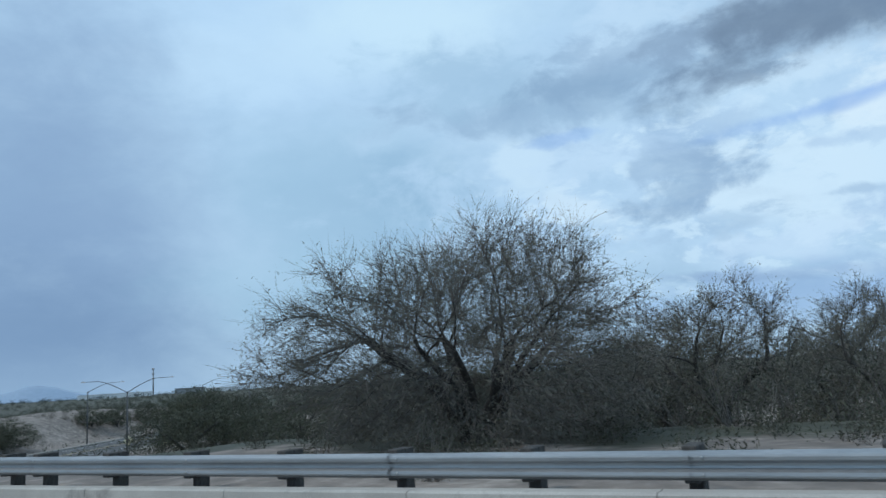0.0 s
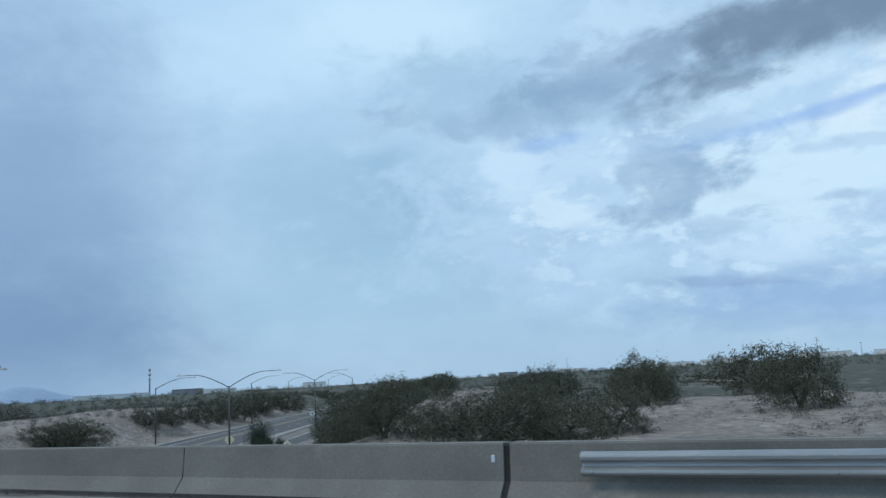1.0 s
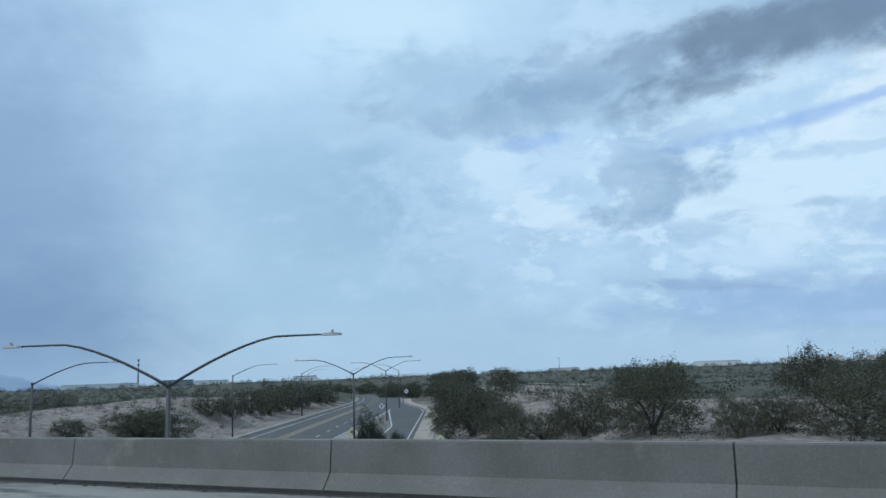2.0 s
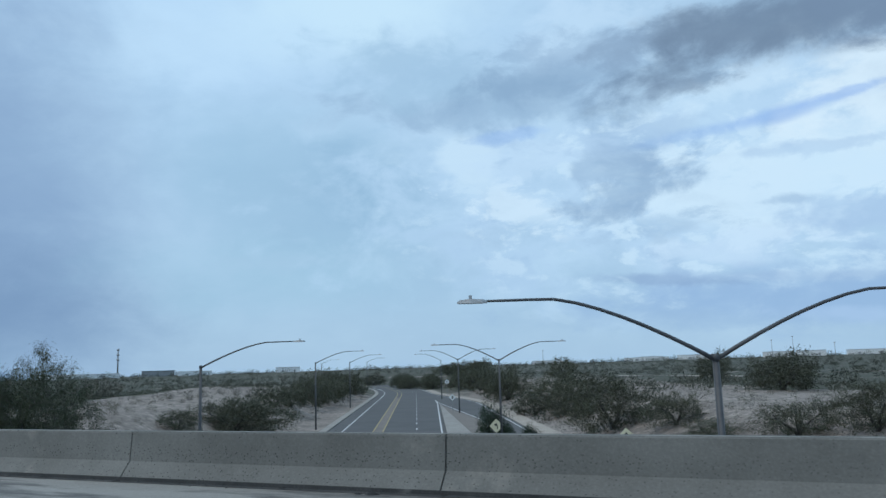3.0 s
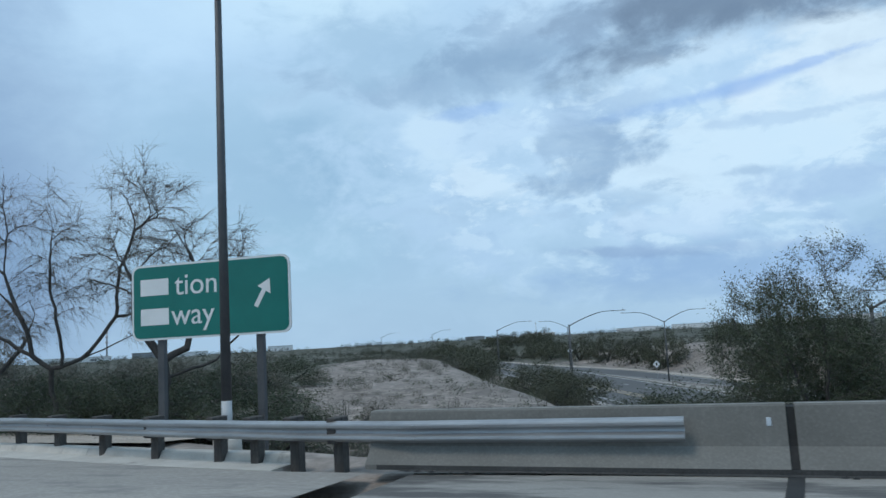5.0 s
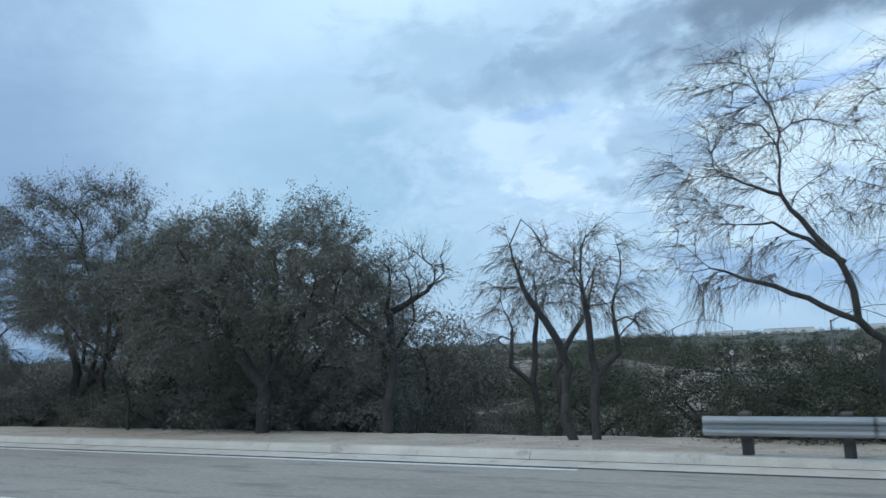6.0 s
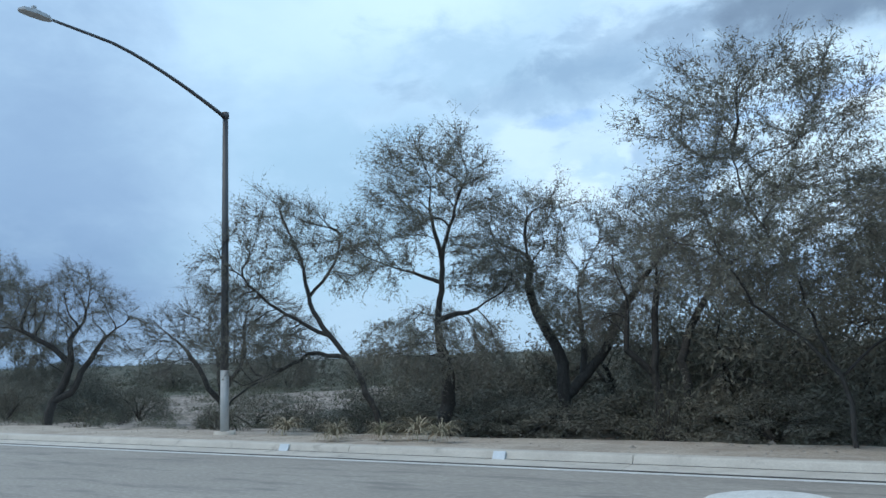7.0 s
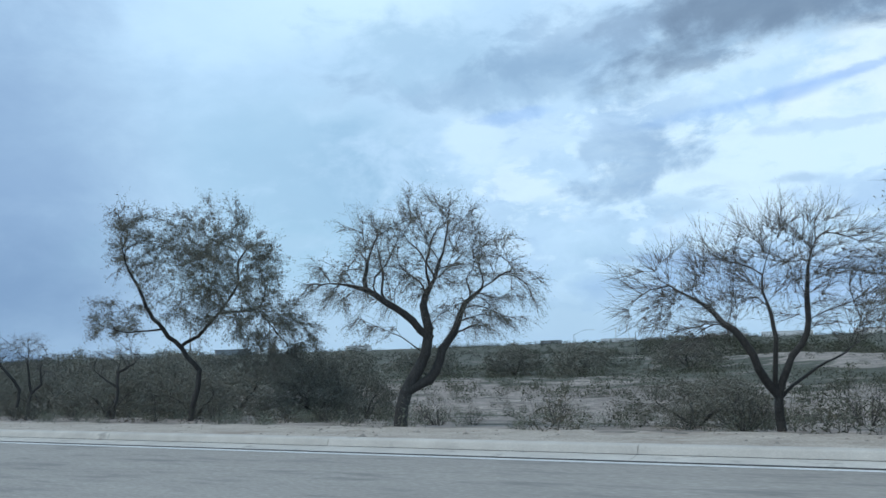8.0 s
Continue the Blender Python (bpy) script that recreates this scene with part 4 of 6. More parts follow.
def exit_sign():
    x, y = -89.6, 15.6
    g = gz(x, y)
    root = thing("exit_sign", pose(x, y, -0.08, 0, 0, 8), "large green exit sign with white lettering and arrow", "road sign")
    root.scale = (1.04, 1.04, 1.04)
    for px in (-0.85, -3.5):
        part("sign_post", box_mesh("sign_post", px - 0.09, px + 0.09, 0.06, 0.2, g - 0.3, 2.6, 0.01), POLE_DARK, root, "dark steel sign post")
    def plate(name, w0, w1, h0, h1, y0, y1, r):
        bm = bmesh.new()
        pts = []
        for cx, cz, a0 in ((w1 - r, h1 - r, 0), (w0 + r, h1 - r, 90), (w0 + r, h0 + r, 180), (w1 - r, h0 + r, 270)):
            pts += [(cx + r * math.cos(radians(a0 + a)), cz + r * math.sin(radians(a0 + a))) for a in (0, 30, 60, 90)]
        a = [bm.verts.new((p, y0, q)) for p, q in pts]
        b = [bm.verts.new((p, y1, q)) for p, q in pts]
        bm.faces.new(a)
        bm.faces.new(b[::-1])
        for i in range(len(pts)):
            bm.faces.new((a[i], b[i], b[(i + 1) % len(pts)], a[(i + 1) % len(pts)]))
        return done(bm, name)
    part("border", plate("border", -4.25, 0, 2.44, 4.27, 0.0, 0.05, 0.2), SIGN_WHITE, root, "white border")
    part("panel", plate("panel", -4.2, -0.05, 2.49, 4.22, -0.006, 0.02, 0.17), SIGN_GREEN, root, "green reflective panel")
    letter("tion", 0.74, -3.05, 3.5, root, None)
    letter("way", 0.74, -3.15, 2.78, root, None)
    bm = bmesh.new()
    arrow = [(-0.05, -0.45), (0.09, -0.45), (0.09, 0.1), (0.26, 0.1), (0.02, 0.48), (-0.22, 0.1), (-0.05, 0.1)]
    c, s = math.cos(radians(-30)), math.sin(radians(-30))
    bm.faces.new([bm.verts.new((-0.72 + 0.8 * (a * c - b * s), -0.012, 3.4 + 0.8 * (a * s + b * c))) for a, b in arrow])
    part("arrow", done(bm, "arrow"), SIGN_WHITE, root, "white slanting arrow")
    for z in (3.52, 2.8):
        part("letter_bar", box_mesh("letter_bar", -4.0, -3.22, -0.012, -0.004, z, z + 0.4, 0.002), SIGN_WHITE, root, "white bar")


exit_sign()


# ---- trees ----
def prisms(p0, p1, r0, r1, sides):
    """Open tubes between pairs of places, as places and four-sided faces."""
    d = p1 - p0
    d = d / np.maximum(np.linalg.norm(d, axis=1, keepdims=True), 1e-6)
    ref = np.where(np.abs(d[:, 2:3]) < 0.9, [[0.0, 0.0, 1.0]], [[1.0, 0.0, 0.0]])
    a = np.cross(d, ref)
    a /= np.linalg.norm(a, axis=1, keepdims=True)
    b = np.cross(d, a)
    ang = np.arange(sides) * 2 * math.pi / sides
    ring = np.cos(ang)[None, :, None] * a[:, None] + np.sin(ang)[None, :, None] * b[:, None]
    v = np.concatenate([p0[:, None] + ring * r0[:, None, None], p1[:, None] + ring * r1[:, None, None]], 1)
    base = (np.arange(len(p0)) * 2 * sides)[:, None]
    k = np.arange(sides)[None]
    f = np.stack([base + k, base + (k + 1) % sides, base + sides + (k + 1) % sides, base + sides + k], -1).reshape(-1, 4)
    return v.reshape(-1, 3), f


def grow(rng, trunks, crown, n_points, step=0.28, reach=3.2, kill=0.5, droop=0.0, shell=0.45, base=0.0):
    """Grows limbs from given trunks into a crown. crown: a list of (x, y, z, rx, ry, rz) ellipsoids. Returns places, parents and radii."""
    pts = []
    vol = np.array([c[3] * c[4] * c[5] for c in crown])
    for c, share in zip(crown, vol / vol.sum()):
        u = rng.normal(size=(int(n_points * share) + 1, 3))
        u /= np.linalg.norm(u, axis=1, keepdims=True)
        rad = rng.uniform(shell, 1, (len(u), 1)) ** 0.6
        lump = 1 + 0.16 * np.sin(4 * u[:, :1] + 3 * u[:, 1:2] + c[0]) + 0.1 * np.sin(9 * u[:, 2:3] + 6 * u[:, 1:2])
        pts.append(np.array(c[:3]) + u * rad * lump * np.array(c[3:]))
    pts = np.concatenate(pts)
    pts = pts[pts[:, 2] > base]
    nodes, par = [], []
    phase = rng.uniform(0, 6.28, 3)
    for line in trunks:
        line = [np.array(p, float) for p in line]
        last = -1
        for a, b in zip(line, line[1:]):
            k = max(1, int(np.linalg.norm(b - a) / step))
            for i in range(k + (b is line[-1])):
                p = a + (b - a) * (i / k) + rng.normal(size=3) * 0.02
                p[:2] += 0.11 * min(1, max(0, p[2]) / 1.5) * np.sin(1.9 * p[2] + phase[:2])
                nodes.append(p)
                par.append(last)
                last = len(nodes) - 1
    first = len(nodes)
    nodes = np.array(nodes)
    near = np.full(len(pts), 1e9)
    stale = np.zeros(len(pts), int)
    who = np.zeros(len(pts), int)
    done_to = 0
    for it in range(70):
        fresh = nodes[done_to:]
        if len(fresh) == 0 or len(pts) == 0:
            break
        dist = np.linalg.norm(pts[:, None] - fresh[None], axis=2)
        j = dist.argmin(1)
        dj = dist[np.arange(len(pts)), j]
        closer = dj < near
        near[closer], who[closer] = dj[closer], j[closer] + done_to
        stale = np.where(closer, 0, stale + 1)
        done_to = len(nodes)
        live = (near > kill) & ((stale < 4) | (near > 1.2))
        pts, near, who, stale = pts[live], near[live], who[live], stale[live]
        use = near < (reach if it > 6 else 50)
        if not use.any():
            break
        way = pts[use] - nodes[who[use]]
        way /= np.linalg.norm(way, axis=1, keepdims=True)
        acc = np.zeros_like(nodes)
        np.add.at(acc, who[use], way)
        act = np.unique(who[use])
        d = acc[act]
        d = d / np.maximum(np.linalg.norm(d, axis=1, keepdims=True), 1e-6) + rng.normal(size=(len(act), 3)) * 0.2
        up = np.array(par)[act]
        prev = nodes[act] - nodes[np.maximum(up, 0)]
        prev[up < 0] = (0, 0, 1)
        d = d + 0.75 * prev / np.maximum(np.linalg.norm(prev, axis=1, keepdims=True), 1e-6)
        d[:, 2] -= droop
        d /= np.linalg.norm(d, axis=1, keepdims=True)
        nodes = np.concatenate([nodes, nodes[act] + d * step])
        par += list(act)
        if len(nodes) > 5200:
            break
    par = np.array(par)
    return nodes, par, first


def radii_of(nodes, par, tip, power=1.8, top=None, taper=1.6):
    r = np.zeros(len(nodes))
    kids = np.zeros(len(nodes), int)
    np.add.at(kids, par[par >= 0], 1)
    acc = np.where(kids == 0, tip ** power, 0.0)
    for i in range(len(nodes) - 1, -1, -1):
        if acc[i] == 0:
            acc[i] = tip ** power
        if par[i] >= 0:
            acc[par[i]] += acc[i]
    r = acc ** (1 / power)
    if top:
        r = np.maximum(tip, top * (r / r.max()) ** taper)
    return r, kids


def tree_meshes(seed, trunks, crown, n_points=600, twigs=5, twig_len=0.5, twig_r=0.0048, leaves=2.0, leaf=0.05, droop=0.0, twig_droop=0.0, tip=0.009, top=0.2, base=0.0, step=0.28, shell=0.45, kill=0.5, limit=7500, simple=True, spread=0.03, heavy=0.0, taper=1.6, fade=0.0):
    """Trunk and limbs, twigs, and leaves of one tree about its foot."""
    rng = np.random.default_rng(seed)
    nodes, par, first = grow(rng, trunks, crown, n_points, step=step, droop=droop, shell=shell, base=base, kill=kill)
    r, kids = radii_of(nodes, par, tip, top=top, taper=taper)
    if fade:
        depth = np.zeros(first)
        for i in range(first):
            depth[i] = depth[par[i]] + 1 if par[i] >= 0 else 0
        start = np.where(par[:first] < 0)[0]
        for a, b in zip(start, list(start[1:]) + [first]):
            r[a:b] *= 1 - fade * depth[a:b] / max(1, b - a - 1)
            if a and nodes[a][2] > 0.4:
                host = np.linalg.norm(nodes[:a] - nodes[a], axis=1).argmin()
                r[a:b] = np.minimum(r[a:b], 0.85 * r[host] * (1 - 0.5 * depth[a:b] / max(1, b - a - 1)))
        r = np.maximum(r, tip)
    k = np.where(par >= 0)[0]
    thick = k[r[k] > 0.035]
    thin = k[r[k] <= 0.035]
    heir = np.full(len(nodes), -1)
    for i in k[np.argsort(r[k])]:
        heir[par[i]] = i
    r0 = np.where(heir[np.maximum(par, 0)] == np.arange(len(nodes)), r[np.maximum(par, 0)], np.minimum(r[np.maximum(par, 0)], r * 1.3))
    lap = nodes - nodes[np.maximum(par, 0)]
    lap = lap / np.maximum(np.linalg.norm(lap, axis=1, keepdims=True), 1e-6) * r[:, None] * 0.45
    va, fa = prisms(nodes[par[thick]] - lap[thick], nodes[thick] + lap[thick], r0[thick], r[thick], 8)
    vb, fb = prisms(nodes[par[thin]], nodes[thin] + lap[thin], r0[thin], r[thin], 3)
    wood = mesh_np("limbs", np.concatenate([va, vb]), [np.concatenate([fa, fb + len(va)])], True)
    # twigs from all thin wood, following the limb they spring from
    src = np.where((r < 0.03) & (np.arange(len(nodes)) >= first))[0]
    if len(src) < 20:
        src = np.arange(first, len(nodes))
    if len(src) * twigs > limit:
        src = rng.choice(src, int(limit / twigs), replace=False)
    heart = nodes[first:].mean(0)
    src = np.repeat(src, twigs)
    p = nodes[src] + rng.normal(size=(len(src), 3)) * 0.01
    along = nodes[src] - nodes[np.maximum(par[src], 0)]
    along /= np.maximum(np.linalg.norm(along, axis=1, keepdims=True), 1e-6)
    out = nodes[src] - heart
    out /= np.maximum(np.linalg.norm(out, axis=1, keepdims=True), 1e-6)
    d = along * 0.7 + out * 0.45 + rng.normal(size=(len(src), 3)) * 0.42
    d[:, 2] += 0.15 - twig_droop * 0.6
    d /= np.linalg.norm(d, axis=1, keepdims=True)
    length = twig_len * rng.uniform(0.35, 1.25, (len(src), 1))
    e = p + d * length * 0.5
    d2 = d + rng.normal(size=d.shape) * 0.3
    d2[:, 2] -= twig_droop
    d2 /= np.linalg.norm(d2, axis=1, keepdims=True)
    g = e + d2 * length * 0.5
    d3 = d + rng.normal(size=d.shape) * 0.7
    d3[:, 2] -= twig_droop * 0.7
    d3 /= np.linalg.norm(d3, axis=1, keepdims=True)
    h = e + d3 * length * 0.42
    one = np.ones(len(p))
    tips = [(p, e), (e, g), (e, h)]
    spikes_v, spikes_f, at = [], [], 0
    for q0, q1, thin_by in ((p, e + (e - p) * 0.5 + (h - e) * 0.3, 1.0), (e, g, 0.8))[:1 if limit < 1200 else 2]:
        w0, _ = prisms(q0, q1, one * twig_r * thin_by, one * 0.0005, 3)
        w0 = w0.reshape(-1, 6, 3)
        w = np.concatenate([w0[:, :3], w0[:, 3:4]], 1).reshape(-1, 3)
        i = at + np.arange(len(q0)) * 4
        spikes_f += [np.stack([i, i + 1, i + 3], 1), np.stack([i + 1, i + 2, i + 3], 1), np.stack([i + 2, i, i + 3], 1)]
        spikes_v.append(w)
        at += len(w)
    twig = mesh_np("crown", np.concatenate(spikes_v), [np.concatenate(spikes_f)])
    # leaves along the twigs
    leafy = None
    n_leaf = int(len(src) * leaves)
    if n_leaf > 0:
        a, b = np.concatenate([t[0] for t in tips]), np.concatenate([t[1] for t in tips])
        pick = rng.integers(0, len(a), n_leaf)
        c = a[pick] + (b[pick] - a[pick]) * rng.random((n_leaf, 1)) + rng.normal(size=(n_leaf, 3)) * spread
        if heavy:
            high = (c[:, 2] - c[:, 2].min()) / (c[:, 2].max() - c[:, 2].min())
            c = c[rng.random(n_leaf) > heavy * high]
            n_leaf = len(c)
        u = rng.normal(size=(n_leaf, 3))
        u[:, 2] -= 0.6
        u /= np.linalg.norm(u, axis=1, keepdims=True)
        w = np.cross(u, rng.normal(size=(n_leaf, 3)))
        w /= np.linalg.norm(w, axis=1, keepdims=True)
        size = leaf * rng.uniform(0.6, 1.6, (n_leaf, 1))
        fold = np.cross(u, w) * size * 0.16
        v = np.stack([c, c + u * size * 0.9 + w * size * 0.36 + fold, c + u * size * 2.0, c + u * size * 0.9 - w * size * 0.36 + fold], 1).reshape(-1, 3)
        i = np.arange(n_leaf) * 4
        f = np.concatenate([np.stack([i, i + 1, i + 2], 1), np.stack([i, i + 2, i + 3], 1)])
        if simple:
            v = np.stack([c, c + u * size * 2.6 + w * size * 0.1, c + u * size * 1.5 + w * size * 0.62], 1).reshape(-1, 3)
            i = np.arange(n_leaf) * 3
            f = np.stack([i, i + 1, i + 2], 1)
        leafy = mesh_np("foliage", v, [f])
    return wood, twig, leafy


def plant(x, y, meshes, label, category="tree", group="", bark=None, leaf=None, turn=0.0, size=1.0, tall=1.0, sink=0.1, z=None, name="mesquite_tree"):
    wood, twig, leafy = meshes
    g = gz(x, y) if z is None else z
    root = thing(name, pose(x, y, g - sink, 0, 0, turn), label, category, group)
    root.scale = (size, size, size * tall)
    part("trunk", wood, bark or BARK, root)
    part("crown", twig, TWIG, root)
    if leafy:
        part("foliage", leafy, leaf or LEAF_GREY, root)
    return root


def dome(h, w, forks, seed, base=0.5):
    """Trunks and crown of a broad, many-limbed desert tree."""
    rng = random.Random(seed)
    trunks = []
    for k in range(forks):
        a = 2 * math.pi * k / forks + rng.uniform(-0.4, 0.4)
        s = rng.uniform(0.15, 0.3) * w
        trunks.append([(0.1 * math.cos(a), 0.1 * math.sin(a), -0.2), (0.1 * s * math.cos(a), 0.1 * s * math.sin(a), base * 0.9), (0.5 * s * math.cos(a), 0.5 * s * math.sin(a), h * 0.32), (s * math.cos(a), s * math.sin(a), h * 0.5)])
    crown = [(0, 0, h * 0.56, w * 0.5, w * 0.5, h * 0.45), (w * 0.12, -w * 0.08, h * 0.72, w * 0.3, w * 0.32, h * 0.28)]
    return trunks, crown


# trees on the plain and about the lower road
def round_tree(k, leaves, leaf):
    return tree_meshes(20 + k, dome(4.5, 6.0, 3 + k % 3, 30 + k, 0.5)[0], [(0, 0, 1.9, 3.0, 3.0, 2.0), (0.8, -0.5, 3.0, 1.9, 2.0, 1.4), (-1.2, 0.7, 2.4, 1.8, 1.8, 1.6), (1.6, 1.0, 1.2, 1.6, 1.6, 1.2)], n_points=520, twigs=3, twig_len=1.0, twig_r=0.011, leaves=leaves, leaf=leaf, spread=0.16, tip=0.012, top=0.13, base=0.15, step=0.42, kill=0.55, twig_droop=0.3, limit=900, shell=0.2)


mid = [round_tree(k, 24.0, 0.066) for k in range(3)]
mid_far = [round_tree(3 + k, 9.0, 0.105) for k in range(2)]
BACK_ROW = [(23, 31, 6, 4.2), (28, 33, 6.5, 4.6), (33, 31, 6.5, 4.4), (17, 31, 6, 3.6), (12, 29, 5, 3.0), (30, 27, 5, 3.4)]
# near trees before the bridge
group_a = "trees behind the guardrail"
t1 = tree_meshes(11, dome(4.5, 8.0, 10, 3, 0.35)[0], [(0, 0, 2.2, 4.0, 3.6, 2.3), (0.2, 0, 3.2, 2.9, 2.5, 1.55)], n_points=2300, twigs=8, twig_len=0.95, twig_r=0.0052, leaves=8.0, leaf=0.027, heavy=0.8, spread=0.06, top=0.17, tip=0.006, base=0.1, kill=0.34, step=0.24, twig_droop=0.15, limit=14000, shell=0.3)
plant(16.7, 16.9, t1, "broad dark mesquite tree with a dense dome of twigs", group=group_a, size=1.05, tall=0.94)
t2 = tree_meshes(12, *dome(4.3, 5.4, 4, 5, 0.8), n_points=1000, twigs=7, twig_len=0.75, twig_r=0.0055, leaves=9.0, leaf=0.027, heavy=0.4, spread=0.06, top=0.15, base=0.3, kill=0.38, limit=7000)
plant(20.8, 22.9, t2, "rounded mesquite tree with sparse grey leaves", group=group_a, size=0.86, tall=0.95)
plant(24.6, 26.4, t2, "mesquite tree behind the guardrail with thin crown", group=group_a, turn=130, size=0.85)
plant(18.5, 26.0, mid[1], "low mesquite tree in the brush", group=group_a, turn=40, size=0.75)
plant(13.2, 20.0, t2, "low dark mesquite tree at the bank's edge", group=group_a, turn=210, size=0.6, tall=0.9)
plant(8.0, 26.0, mid[0], "low weeping mesquite tree on the sandy slope", group=group_a, turn=210, size=0.52, tall=0.85)

for k, (x, y, w, h) in enumerate(BACK_ROW):
    plant(x, y, mid[k % 3], "low dense mesquite behind the guardrail trees", group=group_a, turn=83 * k, size=w / 6.6, tall=h / 4.9 / (w / 6.6))
group_b = "trees on the desert plain"
rows = [(-28.6, 50.2, 6.4, 5.0), (-11.2, 51.0, 5.6, 3.3), (-17.2, 50.8, 6.2, 4.1), (-23.4, 48.6, 2.9, 2.7), (-21.4, 50.8, 3.4, 2.6), (-21.2, 95, 8.0, 5.8), (-9.5, 104, 11, 6.5), (-55.6, 149.7, 6, 5.9),
        (-42.6, 125.9, 6, 5.0), (-59.2, 87.5, 10.5, 7.0), (-119.7, 106.3, 9, 3.8), (-99.5, 72.5, 9.2, 4.2), (-94.9, 58.9, 4.7, 2.7), (-42.4, 108, 8.5, 5.2), (-39.7, 60.0, 5.6, 2.6), (-46.1, 67.6, 5.5, 1.9),
        (-82.4, 136, 9, 4.5), (-71.4, 116.6, 7, 4.8), (-1.3, 66, 7, 5.2), (-16.7, 80, 6.5, 4.9), (-14, 36.5, 7, 3.2), (-10.2, 39, 5, 3.0), (-67, 103.8, 3.2, 3.4), (-71.8, 110.7, 4.5, 3.7), (-35, 56, 5.5, 3.6), (-51, 79, 6, 3.4)]
for k, (x, y, w, h) in enumerate(rows):
    plant(x, y, mid[k % 3] if y < 92 else mid_far[k % 2], "grey-green mesquite tree on the sandy plain", group=group_b, leaf=LEAF, turn=57 * k, size=w / 6.6, tall=h / 4.9 / (w / 6.6))
group_c = "trees beside the lower road"
for k, (x, y, w, h) in enumerate(((-133, 224, 12, 8.0), (-101.3, 165.4, 10, 7.6), (-100.8, 76.7, 10.7, 5.2), (-139.1, 148.8, 11, 6.9), (-128.7, 127, 7, 5.4), (-122.4, 114.3, 6, 4.9), (-79.8, 121.5, 8, 4.0), (-153.9, 175.7, 14, 7.2),
                                  (-88.6, 166, 8, 6.0), (-110, 185, 9, 7.0), (-121, 205, 10, 7.5), (-146, 162, 9, 6.2), (-133, 138, 8, 6.0), (-148, 248, 12, 8.0), (-165, 200, 12, 6.5), (-236, 335, 12, 6.5), (-226, 345, 11, 6), (-247, 330, 12, 6), (-202, 352, 12, 6.5), (-192, 340, 11, 6.5), (-180, 330, 12, 7), (-262, 338, 12, 6), (-214, 372, 12, 5.5), (-170, 312, 11, 7), (-188, 281, 9, 5.5), (-182, 270, 9, 5.5), (-176, 276, 9, 6), (-196, 290, 10, 6), (-168, 262, 9, 6.5), (-160, 268, 9, 6.5))):
    plant(x, y, mid[(k + 1) % 3] if y < 120 else mid_far[k % 2], "dark rounded mesquite beside the lower road", group=group_c, leaf=LEAF, turn=80 * k, size=w / 6.6, tall=h / 4.9 / (w / 6.6))
leafy = [tree_meshes(40 + k, dome(6.4, 4.2, 6, 50 + k, 0.4)[0], [(0, 0, 4.1, 2.0, 2.0, 2.3), (0.6, 0.3, 2.2, 2.3, 2.3, 2.0), (-0.7 + k, -0.4, 4.6, 1.3, 1.3, 1.6)], n_points=1100, twigs=4, twig_len=0.6, twig_r=0.006, leaves=42.0, leaf=0.027, spread=0.1, top=0.1, tip=0.007, base=-0.2, kill=0.34, step=0.3, limit=3400, shell=0.05, twig_droop=0.1) for k in range(2)]
group_d = "trees on the bank beyond the bridge"
for k, (x, y, v, top) in enumerate(((-78.2, 26.0, 0, 4.0), (-75.0, 28.3, 1, 3.4))):
    size = (top - gz(x, y)) / 6.6
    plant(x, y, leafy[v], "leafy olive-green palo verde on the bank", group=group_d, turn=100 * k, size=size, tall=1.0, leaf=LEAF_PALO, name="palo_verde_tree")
thick = [round_tree(6 + k, 24.0, 0.056) for k in range(2)]
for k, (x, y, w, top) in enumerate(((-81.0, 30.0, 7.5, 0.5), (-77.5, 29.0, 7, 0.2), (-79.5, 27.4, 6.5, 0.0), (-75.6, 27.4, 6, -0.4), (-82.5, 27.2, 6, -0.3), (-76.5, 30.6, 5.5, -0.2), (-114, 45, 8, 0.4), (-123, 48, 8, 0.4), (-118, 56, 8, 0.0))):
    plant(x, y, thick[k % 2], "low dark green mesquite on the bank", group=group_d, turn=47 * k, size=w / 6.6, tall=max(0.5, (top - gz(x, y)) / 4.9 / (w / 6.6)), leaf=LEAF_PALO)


# near trees along the ramp
group_e = "trees along the kerb"
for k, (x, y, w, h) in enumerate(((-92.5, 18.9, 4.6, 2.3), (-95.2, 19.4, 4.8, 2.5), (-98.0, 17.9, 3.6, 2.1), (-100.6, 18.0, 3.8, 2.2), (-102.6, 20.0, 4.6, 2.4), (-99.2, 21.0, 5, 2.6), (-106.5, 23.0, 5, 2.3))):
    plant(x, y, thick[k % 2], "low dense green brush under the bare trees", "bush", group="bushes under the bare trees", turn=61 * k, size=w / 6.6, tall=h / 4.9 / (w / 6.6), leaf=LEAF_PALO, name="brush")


for k, (x, y, w, h) in enumerate(((-164, 27, 4.6, 2.5), (-171, 28.5, 5, 2.6), (-157.5, 27.5, 4, 1.9), (-178, 30, 5, 2.7), (-142, 24, 4, 1.7))):
    plant(x, y, thick[k % 2], "low grey-green brush beside the kerb trees", "bush", group="bushes among the kerb trees", turn=53 * k, size=w / 6.6, tall=h / 4.9 / (w / 6.6), name="brush")


